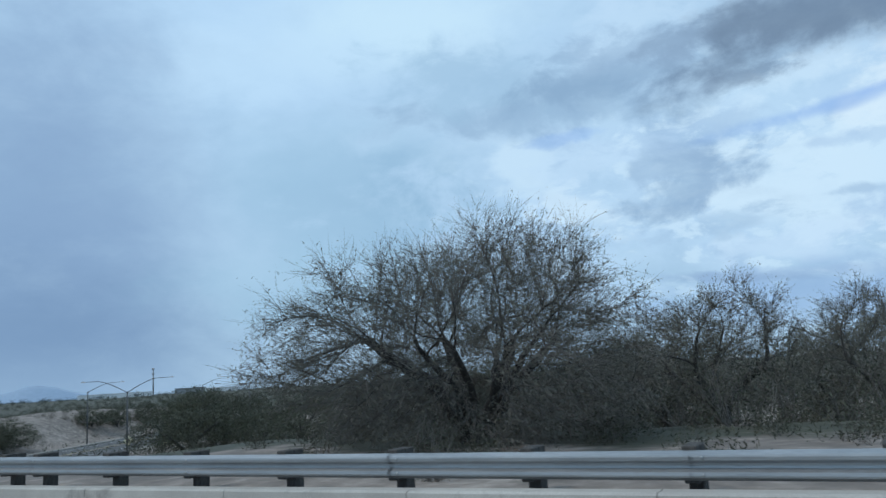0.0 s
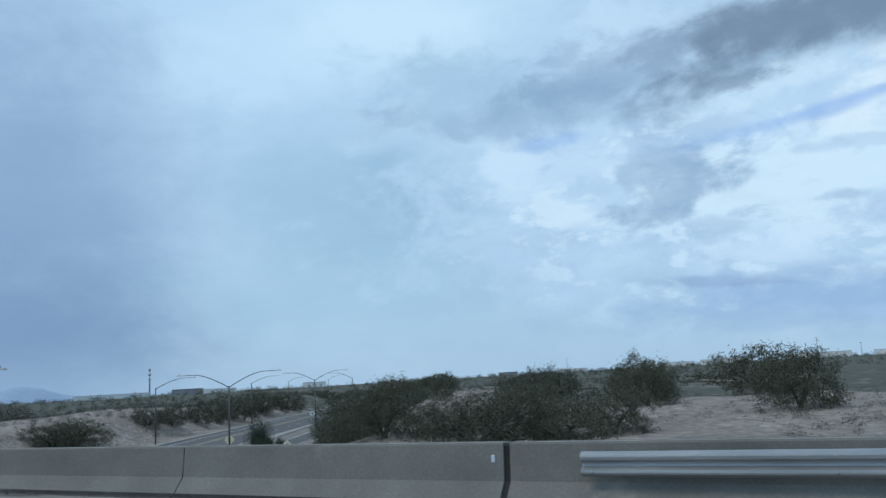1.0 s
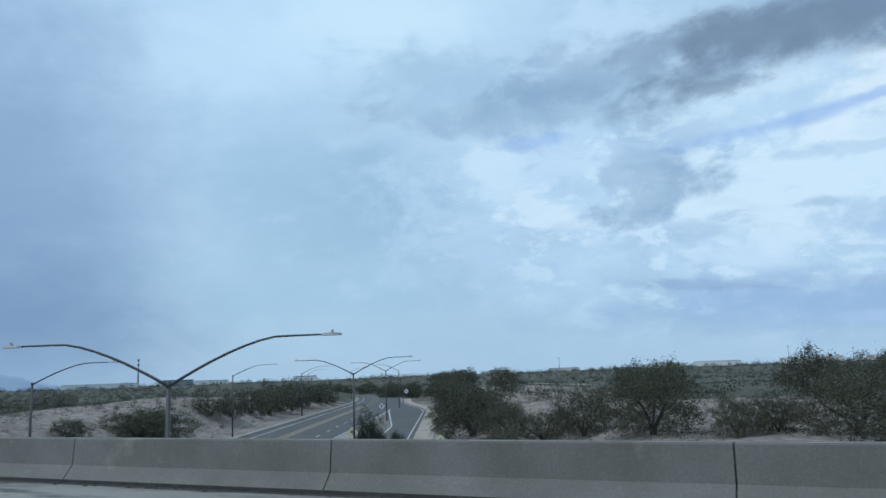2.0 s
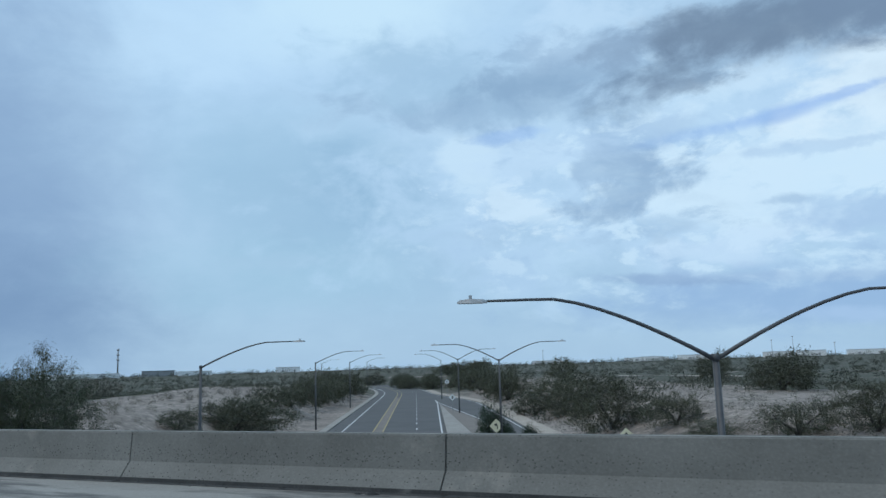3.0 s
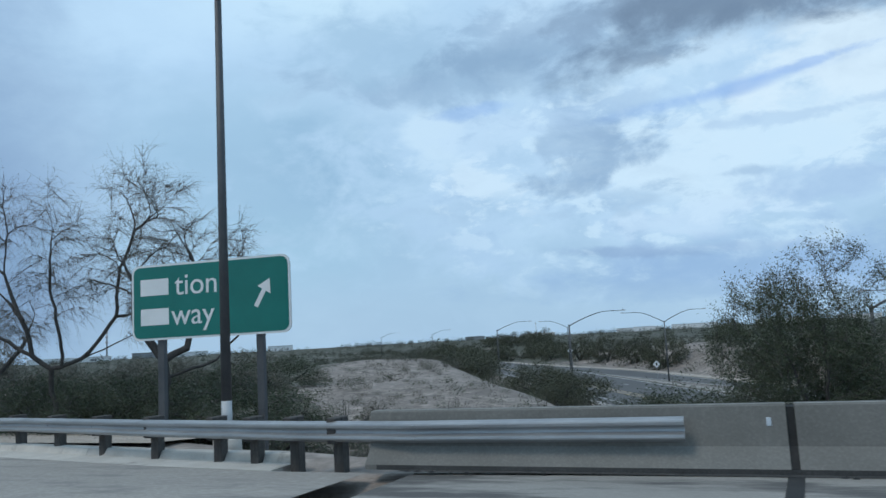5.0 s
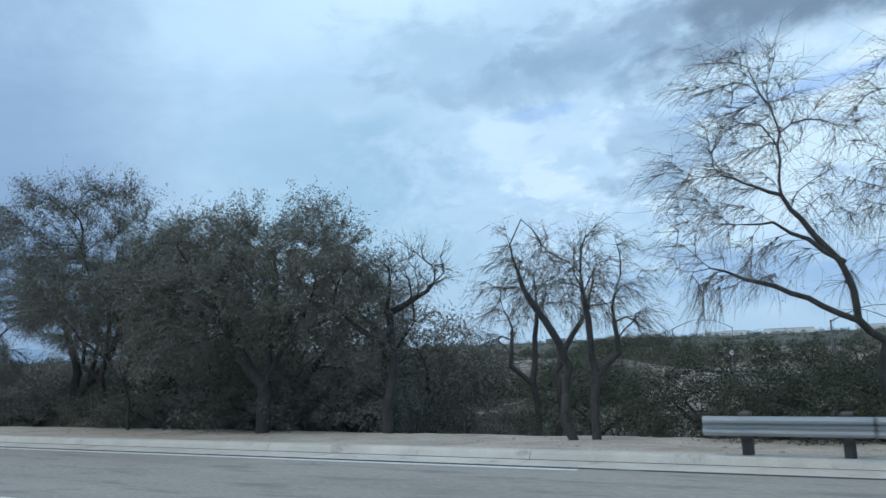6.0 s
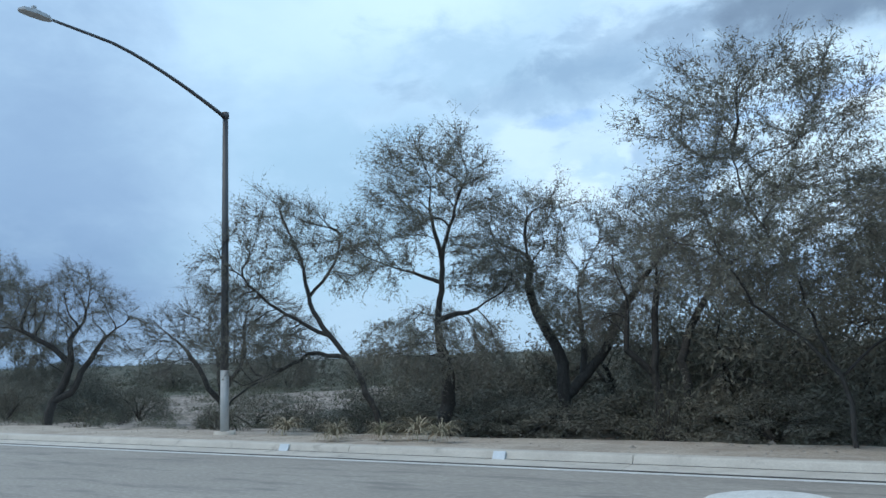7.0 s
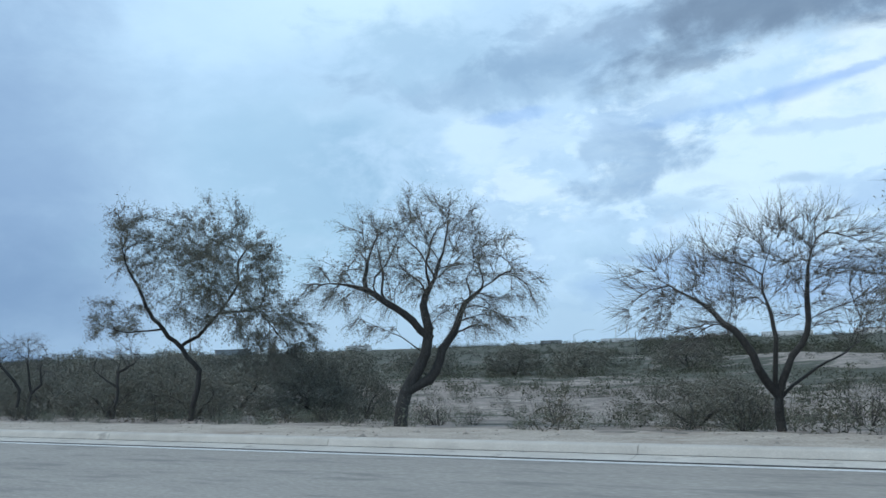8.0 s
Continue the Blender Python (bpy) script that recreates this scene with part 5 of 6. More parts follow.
def kerb_tree(seed, limbs, crown, density=1.0, bare=False, **kw):
    """A tree along the kerb: limbs and crown drawn as (across, up) and given depth by its seed."""
    rngk = random.Random(seed)
    lines = []
    for line in limbs:
        lines.append([(a, 0.24 * max(0.0, b - 0.8) * math.sin(0.9 * a + seed), b) for a, b in line])
    balls = [(a, rngk.uniform(-0.3, 0.3) * r, b, r, 0.9 * r, h) for a, b, r, h in crown]
    opts = dict(n_points=1000, twigs=7, twig_len=0.75, twig_r=0.006, leaves=0.4 if bare else 13.0 * density, leaf=0.019, spread=0.05, top=0.21, tip=0.006, base=1.2, twig_droop=0.35, kill=0.4, limit=7500, shell=0.25, heavy=0.0 if bare else 0.4, taper=1.6, fade=0.5)
    opts.update(kw)
    return tree_meshes(seed, lines, balls, **opts)


for k, (x, y, w, h) in enumerate(((-113.0, 19.6, 5.0, 2.4), (-116.0, 19.2, 4.6, 1.8), (-118.4, 20.6, 5.2, 2.4), (-121.6, 19.8, 5.0, 1.5), (-124.6, 21.4, 5.2, 1.7), (-127.8, 19.6, 4.6, 1.3), (-130.2, 20.6, 5.0, 1.6), (-133.2, 20.8, 4.6, 1.4), (-121.0, 24.5, 6.5, 4.6), (-126.5, 24.5, 6.5, 4.8), (-113.0, 24.0, 6.5, 4.6), (-129.5, 23.6, 5.5, 3.0), (-123.6, 23.0, 5.0, 3.6), (-132.0, 24.4, 5.0, 2.8))):
    plant(x, y, thick[k % 2], "dark tangled brush under the kerb trees", "bush", group="bushes under the kerb trees", turn=67 * k, size=w / 6.6, tall=h / 4.9 / (w / 6.6), name="brush")


bare = kerb_tree(61, [[(0, -0.2), (0.05, 1.1), (0, 2.1), (-0.6, 2.5), (-0.85, 3.6), (-1.46, 5.0), (-2.4, 5.6), (-3.3, 5.75)], [(-1.46, 5.0), (-1.6, 6.0), (-1.75, 7.4), (-1.72, 8.2)], [(-0.6, 2.5), (-1.7, 3.1), (-3.0, 3.7), (-3.6, 3.6)], [(-0.85, 3.6), (-1.6, 4.5), (-2.8, 4.6)],
                      [(0, 2.1), (0.85, 2.35), (1.8, 3.55), (2.0, 5.0), (2.2, 6.2), (2.9, 7.1), (3.7, 7.8)], [(1.8, 3.55), (3.0, 3.8), (3.6, 3.6)], [(0.85, 2.35), (2.4, 3.1), (2.9, 2.9)], [(0.3, 2.2), (0.25, 4.4), (0.4, 7.2)]],
                 [(-2.0, 6.6, 1.3, 1.6), (-2.9, 5.0, 1.1, 1.2), (-2.4, 3.6, 1.4, 0.8), (0.2, 5.4, 1.1, 2.0), (2.6, 6.6, 1.4, 1.9), (2.6, 3.9, 1.2, 0.9)], bare=True, n_points=950, twigs=9, twig_len=1.05, twig_r=0.0052, twig_droop=0.75, kill=0.42, base=2.6, limit=9000, top=0.24, shell=0.05, taper=1.8)
plant(-98.9, 16.9, bare, "tall bare tree with drooping grey twigs", group=group_e, turn=27)
gnarl = kerb_tree(62, [[(0, -0.2), (0.1, 1.2), (0, 2.4), (-0.5, 3.3), (-0.4, 4.4), (-0.9, 5.2)], [(0, 2.4), (0.6, 2.7), (1.1, 3.9), (0.9, 5.0)], [(0.1, 1.9), (1.3, 2.3), (2.2, 3.2), (2.3, 4.6)]],
                  [(-0.6, 5.2, 1.7, 1.3), (1.3, 5.2, 1.7, 1.3)], bare=True, n_points=600, twigs=8, limit=5600, taper=1.8, base=2.4, twig_droop=0.5, kill=0.45)
plant(-95.6, 17.8, gnarl, "dark gnarled tree with twisting limbs", group=group_e, turn=27, size=1.05)
weep = kerb_tree(63, [[(0, -0.2), (0.05, 1.3), (-0.1, 1.9), (0.0, 2.7), (0.0, 3.8)], [(-0.35, -0.2), (-0.6, 0.5), (-0.6, 1.7), (-1.4, 3.5), (-1.7, 4.4), (-1.55, 4.9), (-1.3, 4.7)], [(0.0, 1.4), (0.5, 2.0), (0.6, 3.0), (0.9, 3.5)]],
                 [(-1.1, 3.9, 1.1, 1.0), (0.2, 3.9, 0.95, 0.9), (0.9, 3.0, 0.7, 0.8)], density=0.15, n_points=560, twigs=8, twig_len=0.85, twig_droop=1.0, kill=0.36, limit=5500, top=0.11, base=1.6, taper=1.7)
plant(-104.5, 16.6, weep, "small twisted tree with weeping bare twigs", group=group_e, turn=27)
plant(-107.4, 20.6, weep, "slender double-trunked tree with weeping twigs", group=group_e, turn=200, size=1.05)
slim = kerb_tree(64, [[(0, -0.2), (0.0, 1.0), (0.05, 2.4), (0.2, 3.35), (1.2, 3.9), (1.6, 4.4)], [(0.05, 2.3), (-0.75, 3.0), (-1.25, 3.5)], [(0.1, 2.8), (0.15, 3.9), (0.1, 4.6)]],
                 [(-0.8, 4.1, 0.9, 0.85), (0.9, 4.4, 1.1, 0.8), (0.1, 4.4, 0.8, 0.7)], density=0.25, n_points=480, twigs=7, limit=4200, top=0.15, base=2.6, twig_droop=0.1, taper=1.7)
plant(-110.45, 17.6, slim, "slender tree with a straight dark trunk and fine twigs", group=group_e, turn=27)
plant(-112.0, 20.5, slim, "thin tree with fine dull twigs", group=group_e, turn=150, size=0.95)
dense = [kerb_tree(70, [[(0, -0.2), (0.05, 1.4), (-0.7, 2.7), (-1.6, 4.2), (-1.9, 5.2)], [(0.05, 1.4), (0.9, 2.8), (1.4, 4.4)], [(0.3, 1.8), (0.2, 3.4), (0.3, 5.2)], [(0.9, 2.8), (2.4, 3.4)]],
                   [(0.1, 4.5, 3.2, 2.0), (2.7, 3.5, 1.4, 1.7), (-1.9, 5.0, 1.9, 1.5), (-2.4, 3.0, 1.3, 1.2)], density=2.0, leaf=0.034, n_points=1700, twigs=6, twig_len=0.9, limit=9500, base=1.0, twig_droop=0.4, heavy=0.2),
         kerb_tree(71, [[(0, -0.2), (-0.07, 1.5), (-0.7, 2.3), (-1.6, 2.9), (-2.4, 3.9)], [(-0.07, 1.5), (-0.5, 3.0), (-1.2, 4.5), (-1.7, 6.2)], [(-0.05, 1.5), (0.4, 1.8), (1.5, 2.6), (3.0, 3.2)], [(-0.4, 1.7), (-1.9, 1.9), (-2.9, 1.3), (-3.6, 0.9)]],
                   [(-1.4, 6.3, 2.1, 1.6), (0.2, 4.3, 3.1, 1.6), (1.9, 4.6, 1.6, 1.5), (-2.3, 4.3, 1.5, 1.3)], density=1.4, leaf=0.030, n_points=1600, twigs=7, twig_len=0.85, limit=10000, base=1.6, twig_droop=0.3)]
plant(-119.7, 17.0, dense[1], "large mesquite tree with a dark forked trunk", group=group_e, turn=27, size=1.03)
plant(-114.2, 16.9, dense[0], "large dense mesquite tree with drooping leafy twigs", group=group_e, turn=27)
plant(-116.9, 21.5, thick[0], "dense leafy mesquite tree in the thicket", group=group_e, turn=215, size=1.21, tall=1.11)
plant(-122.8, 23.0, thick[0], "dense leafy mesquite tree in the thicket", group=group_e, turn=130, size=1.06, tall=1.04)
tall_open = kerb_tree(72, [[(0, -0.2), (0.07, 1.3), (0.05, 2.6), (0.0, 4.4), (0.0, 5.8), (-0.2, 7.4)], [(0.0, 4.3), (-0.85, 4.7), (-1.8, 5.0)], [(0.05, 3.3), (1.1, 3.5), (1.8, 4.0)], [(0.0, 5.0), (0.7, 6.3), (0.9, 7.2)]],
                      [(-0.05, 6.9, 1.75, 1.6), (-1.6, 5.3, 1.2, 1.0), (1.4, 4.7, 1.3, 1.1), (0.0, 2.6, 2.0, 1.0)], density=1.1, leaf=0.029, n_points=1500, twigs=8, twig_len=0.8, limit=12000, base=1.6)
plant(-129.7, 18.3, tall_open, "tall open mesquite tree with grey twigs", group=group_e, turn=27)
split = kerb_tree(77, [[(0, -0.2), (0.0, 1.2), (-0.2, 2.4), (-0.6, 3.6), (-1.0, 5.6)], [(0.0, 1.2), (0.9, 2.3), (2.2, 4.2), (2.95, 5.6)], [(0.4, 1.7), (0.6, 3.2), (0.7, 4.6)]],
                  [(-0.7, 5.6, 1.6, 1.8), (2.3, 5.5, 1.5, 1.5), (0.8, 3.9, 1.9, 1.1)], density=1.1, leaf=0.029, n_points=1500, twigs=8, twig_len=0.8, limit=12000, base=1.8)
plant(-127.0, 20.6, split, "open mesquite tree with many twisting limbs", group=group_e, turn=27)
plant(-124.2, 19.8, weep, "mesquite tree of thin dark limbs in the thicket", group=group_e, turn=205, size=1.2)
lean = kerb_tree(73, [[(0, -0.2), (-0.25, 0.75), (-1.06, 2.1), (-1.7, 3.0), (-2.6, 4.8), (-3.1, 6.2)], [(-1.7, 3.0), (-3.4, 4.0), (-4.5, 5.0)], [(-1.3, 2.4), (-2.4, 2.5), (-3.4, 2.0), (-4.3, 1.6)], [(-2.3, 4.2), (-1.7, 5.2), (-1.4, 6.0)]],
                 [(-3.0, 6.0, 1.5, 1.3), (-4.4, 4.7, 1.3, 1.2), (-4.0, 2.9, 1.9, 0.9), (-1.3, 5.5, 1.1, 1.0), (-2.6, 2.4, 1.2, 0.8)], density=0.9, leaf=0.026, n_points=1400, twigs=8, limit=12000, base=1.2)
plant(-131.75, 18.6, lean, "leaning mesquite tree with a slanting dark trunk", group=group_e, turn=27)
plant(-133.6, 24.5, thick[0], "dark drooping mesquite within the thicket", group=group_e, turn=310, size=0.76, tall=0.89)
fan = kerb_tree(74, [[(0, -0.2), (0.05, 0.95), (-0.5, 1.6), (-0.95, 2.3), (-1.7, 3.2), (-2.3, 3.7)], [(0.05, 0.95), (0.25, 1.9), (0.6, 2.4), (0.8, 3.7), (1.1, 4.6)], [(0.1, 0.9), (0.9, 1.6), (2.4, 2.3)], [(0.0, 1.0), (-0.2, 2.3), (-0.4, 3.5), (-0.2, 4.5)]],
                [(-1.7, 3.3, 1.7, 1.1), (0.1, 4.1, 1.8, 1.3), (1.6, 3.7, 1.6, 1.4)], density=0.12, n_points=1250, twigs=9, twig_len=0.9, limit=9000, twig_droop=-0.05, base=1.5, top=0.125, taper=1.7)
plant(-139.5, 20.0, fan, "bare fan-shaped tree with fine grey twigs", group=group_e, turn=27, size=0.97)
fork = kerb_tree(75, [[(0, -0.2), (0.08, 0.6), (0.18, 1.07), (0.67, 2.14), (0.92, 2.88), (0.84, 3.5), (1.1, 4.4)], [(0.18, 1.07), (0.84, 1.4), (1.17, 2.2), (1.6, 2.7), (2.1, 3.6), (2.9, 4.2)], [(0.85, 2.6), (0.3, 3.3), (-0.7, 4.0), (-1.8, 4.2)], [(0.67, 2.14), (0.1, 2.6), (-0.6, 3.0)]],
                 [(0.8, 5.2, 2.2, 1.45), (2.8, 4.1, 1.2, 1.5), (-1.0, 4.2, 1.6, 0.75), (2.0, 3.2, 1.2, 0.8), (-0.6, 3.1, 0.9, 0.5)], density=1.0, n_points=1150, twigs=8, limit=9500, base=2.3, twig_droop=0.5)
plant(-149.5, 19.9, fork, "mesquite tree with a forked dark trunk", group=group_e, turn=26)
left_tree = kerb_tree(76, [[(0, -0.2), (0.25, 1.2), (0.22, 2.06), (-0.56, 3.2), (-1.57, 4.6), (-2.1, 5.9), (-2.2, 7.3)], [(-0.4, 3.0), (0.3, 3.4), (1.0, 4.3), (1.6, 5.5), (1.8, 6.8)], [(1.0, 4.3), (2.6, 4.4), (3.4, 3.6)], [(-0.9, 3.7), (-2.0, 3.6), (-2.9, 3.8)]],
                      [(-2.0, 7.2, 1.3, 1.5), (0.0, 7.2, 1.4, 1.4), (1.6, 6.0, 2.1, 2.2), (3.2, 3.3, 1.7, 1.7), (-2.7, 4.1, 1.2, 0.8), (0.4, 4.6, 1.3, 1.0)], density=1.5, leaf=0.030, n_points=1350, twigs=8, limit=9500, base=1.6, twig_droop=0.5, top=0.2)
plant(-161.1, 23.7, left_tree, "leafy mesquite tree with a curved trunk", group=group_e, turn=32)
for x, y, size, v in ((-166.0, 24.3, 0.62, slim), (-174.5, 26.5, 0.85, weep), (-186, 30, 0.85, thick[0]), (-170, 31, 0.8, thick[1]), (-158.2, 27.8, 0.62, thick[0])):
    plant(x, y, v, "small mesquite tree at the thicket's edge", group=group_e, turn=27, size=size)


group_f = "low trees behind the ramp"
for k, (x, y, w, h) in enumerate(((-171, 38, 6.5, 3.6), (-180, 40, 7, 4.2), (-190, 44, 8, 4.4), (-203, 42, 7, 4.0), (-218, 58, 9, 4.6), (-157.5, 31, 3.6, 2.4), (-131, 46, 6, 3.2), (-122, 48, 6, 3.4), (-112, 44, 5, 2.8), (-143, 40, 4, 2.4),
                                  (-186, 92, 9, 4.6), (-196, 88, 8, 4.9), (-208, 96, 9, 5.2), (-222, 90, 9, 5.4), (-236, 98, 10, 5.4), (-252, 92, 10, 5.6), (-270, 100, 11, 5.6), (-176, 98, 8, 4.5), (-166, 95, 8, 4.4), (-154, 100, 9, 4.4))):
    plant(x, y, mid[k % 3] if y < 80 else mid_far[k % 2], "low olive-green mesquite behind the ramp", group=group_f, turn=71 * k, size=w / 6.6, tall=h / 4.9 / (w / 6.6))


# ---- shrubs ----
def shrub_meshes(seed, h, w, stems, leaves, leaf):
    rng = np.random.default_rng(seed)
    a = rng.uniform(0, 2 * math.pi, stems)
    lean_ = rng.uniform(0.05, 1.0, stems) ** 0.7
    p0 = np.stack([0.08 * w * np.cos(a), 0.08 * w * np.sin(a), np.full(stems, -0.05)], 1)
    end = np.stack([0.5 * w * lean_ * np.cos(a), 0.5 * w * lean_ * np.sin(a), h * np.sqrt(1.05 - 0.8 * lean_ ** 2) * rng.uniform(0.6, 1.1, stems)], 1)
    midp = (p0 + end) / 2 + rng.normal(size=(stems, 3)) * 0.06 * w
    r = np.full(stems, 0.012 * (0.6 + h * 0.4))
    v, f = prisms(np.concatenate([p0, midp]), np.concatenate([midp, end]), np.concatenate([r, r * 0.6]), np.concatenate([r * 0.6, r * 0.25]), 3)
    n = leaves
    dirs = rng.normal(size=(n, 3))
    dirs[:, 2] = np.abs(dirs[:, 2])
    dirs /= np.linalg.norm(dirs, axis=1, keepdims=True)
    lump = 1 + 0.2 * np.sin(5 * dirs[:, :1] + seed) + 0.2 * np.sin(6 * dirs[:, 1:2] + 2 * seed) + 0.12 * np.sin(13 * dirs[:, 2:] + 9 * dirs[:, :1])
    c = dirs * rng.uniform(0.25, 1, (n, 1)) ** 0.5 * lump * np.array([0.5 * w, 0.5 * w, h])
    c[:, 2] = np.maximum(c[:, 2] * 0.95 + 0.04 * h, 0.02)
    u = rng.normal(size=(n, 3))
    u /= np.linalg.norm(u, axis=1, keepdims=True)
    wv = np.cross(u, rng.normal(size=(n, 3)))
    wv /= np.linalg.norm(wv, axis=1, keepdims=True)
    s = leaf * rng.uniform(0.6, 1.5, (n, 1))
    lv = np.stack([c, c + u * s * 2.5 + wv * s * 0.3, c + u * s * 1.5 - wv * s * 0.45], 1).reshape(-1, 3)
    i = np.arange(n) * 3
    lf = np.stack([i, i + 1, i + 2], 1)
    return (v, f), (lv, lf)


def scatter(name, places, kinds, wood, leafmat, label, category, seed):
    """Many shrubs as one mesh of stems and leaves."""
    rng = np.random.default_rng(seed)
    vs, fs, mats, base = [], ([], []), ([], []), 0
    for x, y, size in places:
        (sv, sf), (lv, lf) = kinds[rng.integers(len(kinds))]
        a = rng.uniform(0, 6.28)
        c, s = math.cos(a), math.sin(a)
        rot = np.array([[c, -s, 0], [s, c, 0], [0, 0, 1]]) * size * np.array([1, 1, rng.uniform(0.8, 1.2)])[:, None]
        at = np.array([x, y, gz(x, y) - 0.02])
        for v, f, m in ((sv, sf, 0), (lv, lf, 1)):
            vs.append(v @ rot.T + at)
            fs[m].append(f + base)
            mats[m].append(np.full(len(f), m))
            base += len(v)
    me = mesh_np(name, np.concatenate(vs), [np.concatenate(fs[0]), np.concatenate(fs[1])])
    me.materials.append(wood)
    me.materials.append(leafmat)
    me.polygons.foreach_set("material_index", np.concatenate(mats[0] + mats[1]).astype(np.int32))
    ob = new(name, me)
    return tagged(ob, label, category, kind="stuff")


rng = np.random.default_rng(7)
low = [shrub_meshes(k, 0.66, 1.25, 5, 200, 0.04) for k in range(5)]
tall_kinds = [shrub_meshes(10 + k, 2.0, 2.6, 34, 950, 0.043) for k in range(4)]


def free_of_road(x, y, margin=1.5):
    n, s = road_ns(x, y)
    if abs(x + 10 + 0.24 * (y - 55)) < 7.5 and 40 < y < 102:
        return False
    return not (-51 - margin < n < -20.5 + margin and s < 420) and y > edge_y(x) + 5


spots = []
while len(spots) < 420:
    x, y = rng.uniform(-185, 45), rng.uniform(16, 70)
    if free_of_road(x, y) and (x > -2 or x < -84 or y > 26):
        keep = 0.35 + 0.65 * (float(waves(x, y, 22, 3)) > -0.1)
        n, s_ = road_ns(x, y)
        if -68 < n < -50 and s_ < 110:
            keep = 0.35
        if rng.random() < keep:
            spots.append((x, y, rng.uniform(0.5, 1.35)))
for k in range(60):
    spots.append((rng.uniform(5, 34), rng.uniform(13.2, 19.5), rng.uniform(0.45, 1.05)))
scatter("desert_scrub", spots, low, TWIG, SCRUB, "low grey-green desert scrub on sand", "shrub", 1)
cheap = [shrub_meshes(50 + k, 0.85, 1.7, 2, 64, 0.08) for k in range(5)]
plain = []
while len(plain) < 1800:
    x, y = rng.uniform(-330, 60), 45 + 85 * rng.random()
    n, s_ = road_ns(x, y)
    if free_of_road(x, y) and (n < -80 or n > -12 or rng.random() < 0.35) and float(waves(x, y, 26, 4)) > -0.5:
        plain.append((x, y, rng.uniform(0.4, 1.15) if n < -63 else rng.uniform(0.25, 0.7)))
for k in range(380):
    x, y = rng.uniform(-52, 4), rng.uniform(44, 90)
    if free_of_road(x, y):
        plain.append((x, y, rng.uniform(0.22, 0.6)))
scatter("plain_scrub", plain, cheap, TWIG, SCRUB, "grey-green scrub spread over the plain", "shrub", 12)
meadow = []
for k in range(330):
    meadow.append((rng.uniform(-205, -138), 18.8 + 30 * rng.random() ** 1.4, rng.uniform(0.3, 0.85)))
while len(meadow) < 800:
    x, y = rng.uniform(-290, -92), 18.8 + 80 * rng.random() ** 2.1
    meadow.append((x, y, rng.uniform(0.3, 0.95)))
scatter("verge_scrub", meadow, low, TWIG, SAGE, "low grey-green scrub behind the kerb", "shrub", 11)
bank_low = []
while len(bank_low) < 800:
    n, s_ = (rng.uniform(-17, 26), rng.uniform(55, 175)) if rng.random() < 0.66 else (rng.uniform(-78, -51), rng.uniform(55, 175))
    x, y = road_xy(n, s_)
    if y > 30:
        bank_low.append((float(x), float(y), rng.uniform(0.22, 0.72)))
scatter("bank_scrub", bank_low, cheap, TWIG, LEAF, "small dark olive shrubs dotted over the sandy banks", "shrub", 21)
dark_plain = []
while len(dark_plain) < 900:
    x, y = rng.uniform(-290, -88), rng.uniform(30, 125)
    n, s_ = road_ns(x, y)
    if n < -80 - 6 * rng.random() and (y > 60 or x > -140):
        dark_plain.append((x, y, rng.uniform(0.6, 1.5)))
scatter("plain_brush", dark_plain, cheap, TWIG, LEAF, "dark olive brush covering the plain", "brush", 22)
thicket = []
while len(thicket) < 85:
    x, y = rng.uniform(-142, -88), 19.4 + 20 * rng.random() ** 1.3
    if x < -142 and y < 24:
        continue
    thicket.append((x, y, rng.uniform(0.3, 0.85)))
while len(thicket) < 93:
    x, y = rng.uniform(-215, -150), rng.uniform(24, 50)
    thicket.append((x, y, rng.uniform(0.3, 0.6)))
for k in range(22):
    thicket.append((rng.uniform(-178, -144), rng.uniform(20.5, 29), rng.uniform(0.25, 0.55)))
for k in range(34):
    thicket.append((rng.uniform(-112, -91), rng.uniform(18.4, 24), rng.uniform(0.28, 0.6)))
for k in range(46):
    thicket.append((rng.uniform(-137, -112), rng.uniform(18.4, 25), rng.uniform(0.3, 0.95)))
scatter("thicket", thicket, tall_kinds, BARK, THICKET, "tangled grey-green thicket under the trees", "thicket", 2)
bank_brush = []
while len(bank_brush) < 26:
    x, y = rng.uniform(-128, -3), rng.uniform(28, 110)
    n, s = road_ns(x, y)
    if free_of_road(x, y) and (-16 < n < -4 or -68 < n < -53) and y > 60:
        bank_brush.append((x, y, rng.uniform(0.35, 0.85)))
for x, y, size in ((11, 20.5, 0.8), (12.6, 22, 0.9), (14.8, 21, 0.8), (18.6, 19.5, 0.7), (20.2, 21, 0.8), (22.5, 21.5, 0.7), (26, 24, 0.8), (15.8, 18.6, 0.5), (23.5, 24, 0.9), (29, 25, 0.9), (17, 23.5, 1.0), (18.9, 11.5, 0.42), (12.5, 17.8, 0.7), (19.6, 17.6, 0.75), (21.8, 19.0, 0.8), (14.2, 18.4, 0.8), (24.8, 20.5, 0.8)):
    bank_brush.append((x, y, size))
scatter("bank_brush", bank_brush, tall_kinds, TWIG, SCRUB, "tall grey-green brush on the banks", "brush", 3)
far_kind = [shrub_meshes(30 + k, 1.5, 2.6, 2, 46, 0.17) for k in range(4)]
far_spots = []
while len(far_spots) < 2700:
    d = 90 + 900 * rng.random() ** 1.6
    a = rng.uniform(radians(-8), radians(66))
    x, y = -50 - d * math.sin(a), d * math.cos(a)
    if free_of_road(x, y, 4) and float(waves(x, y, 90, 6)) > -0.45 and (y > 108 or x < -275):
        far_spots.append((x, y, rng.uniform(0.5, 1.15) * (1 + d / 1500)))
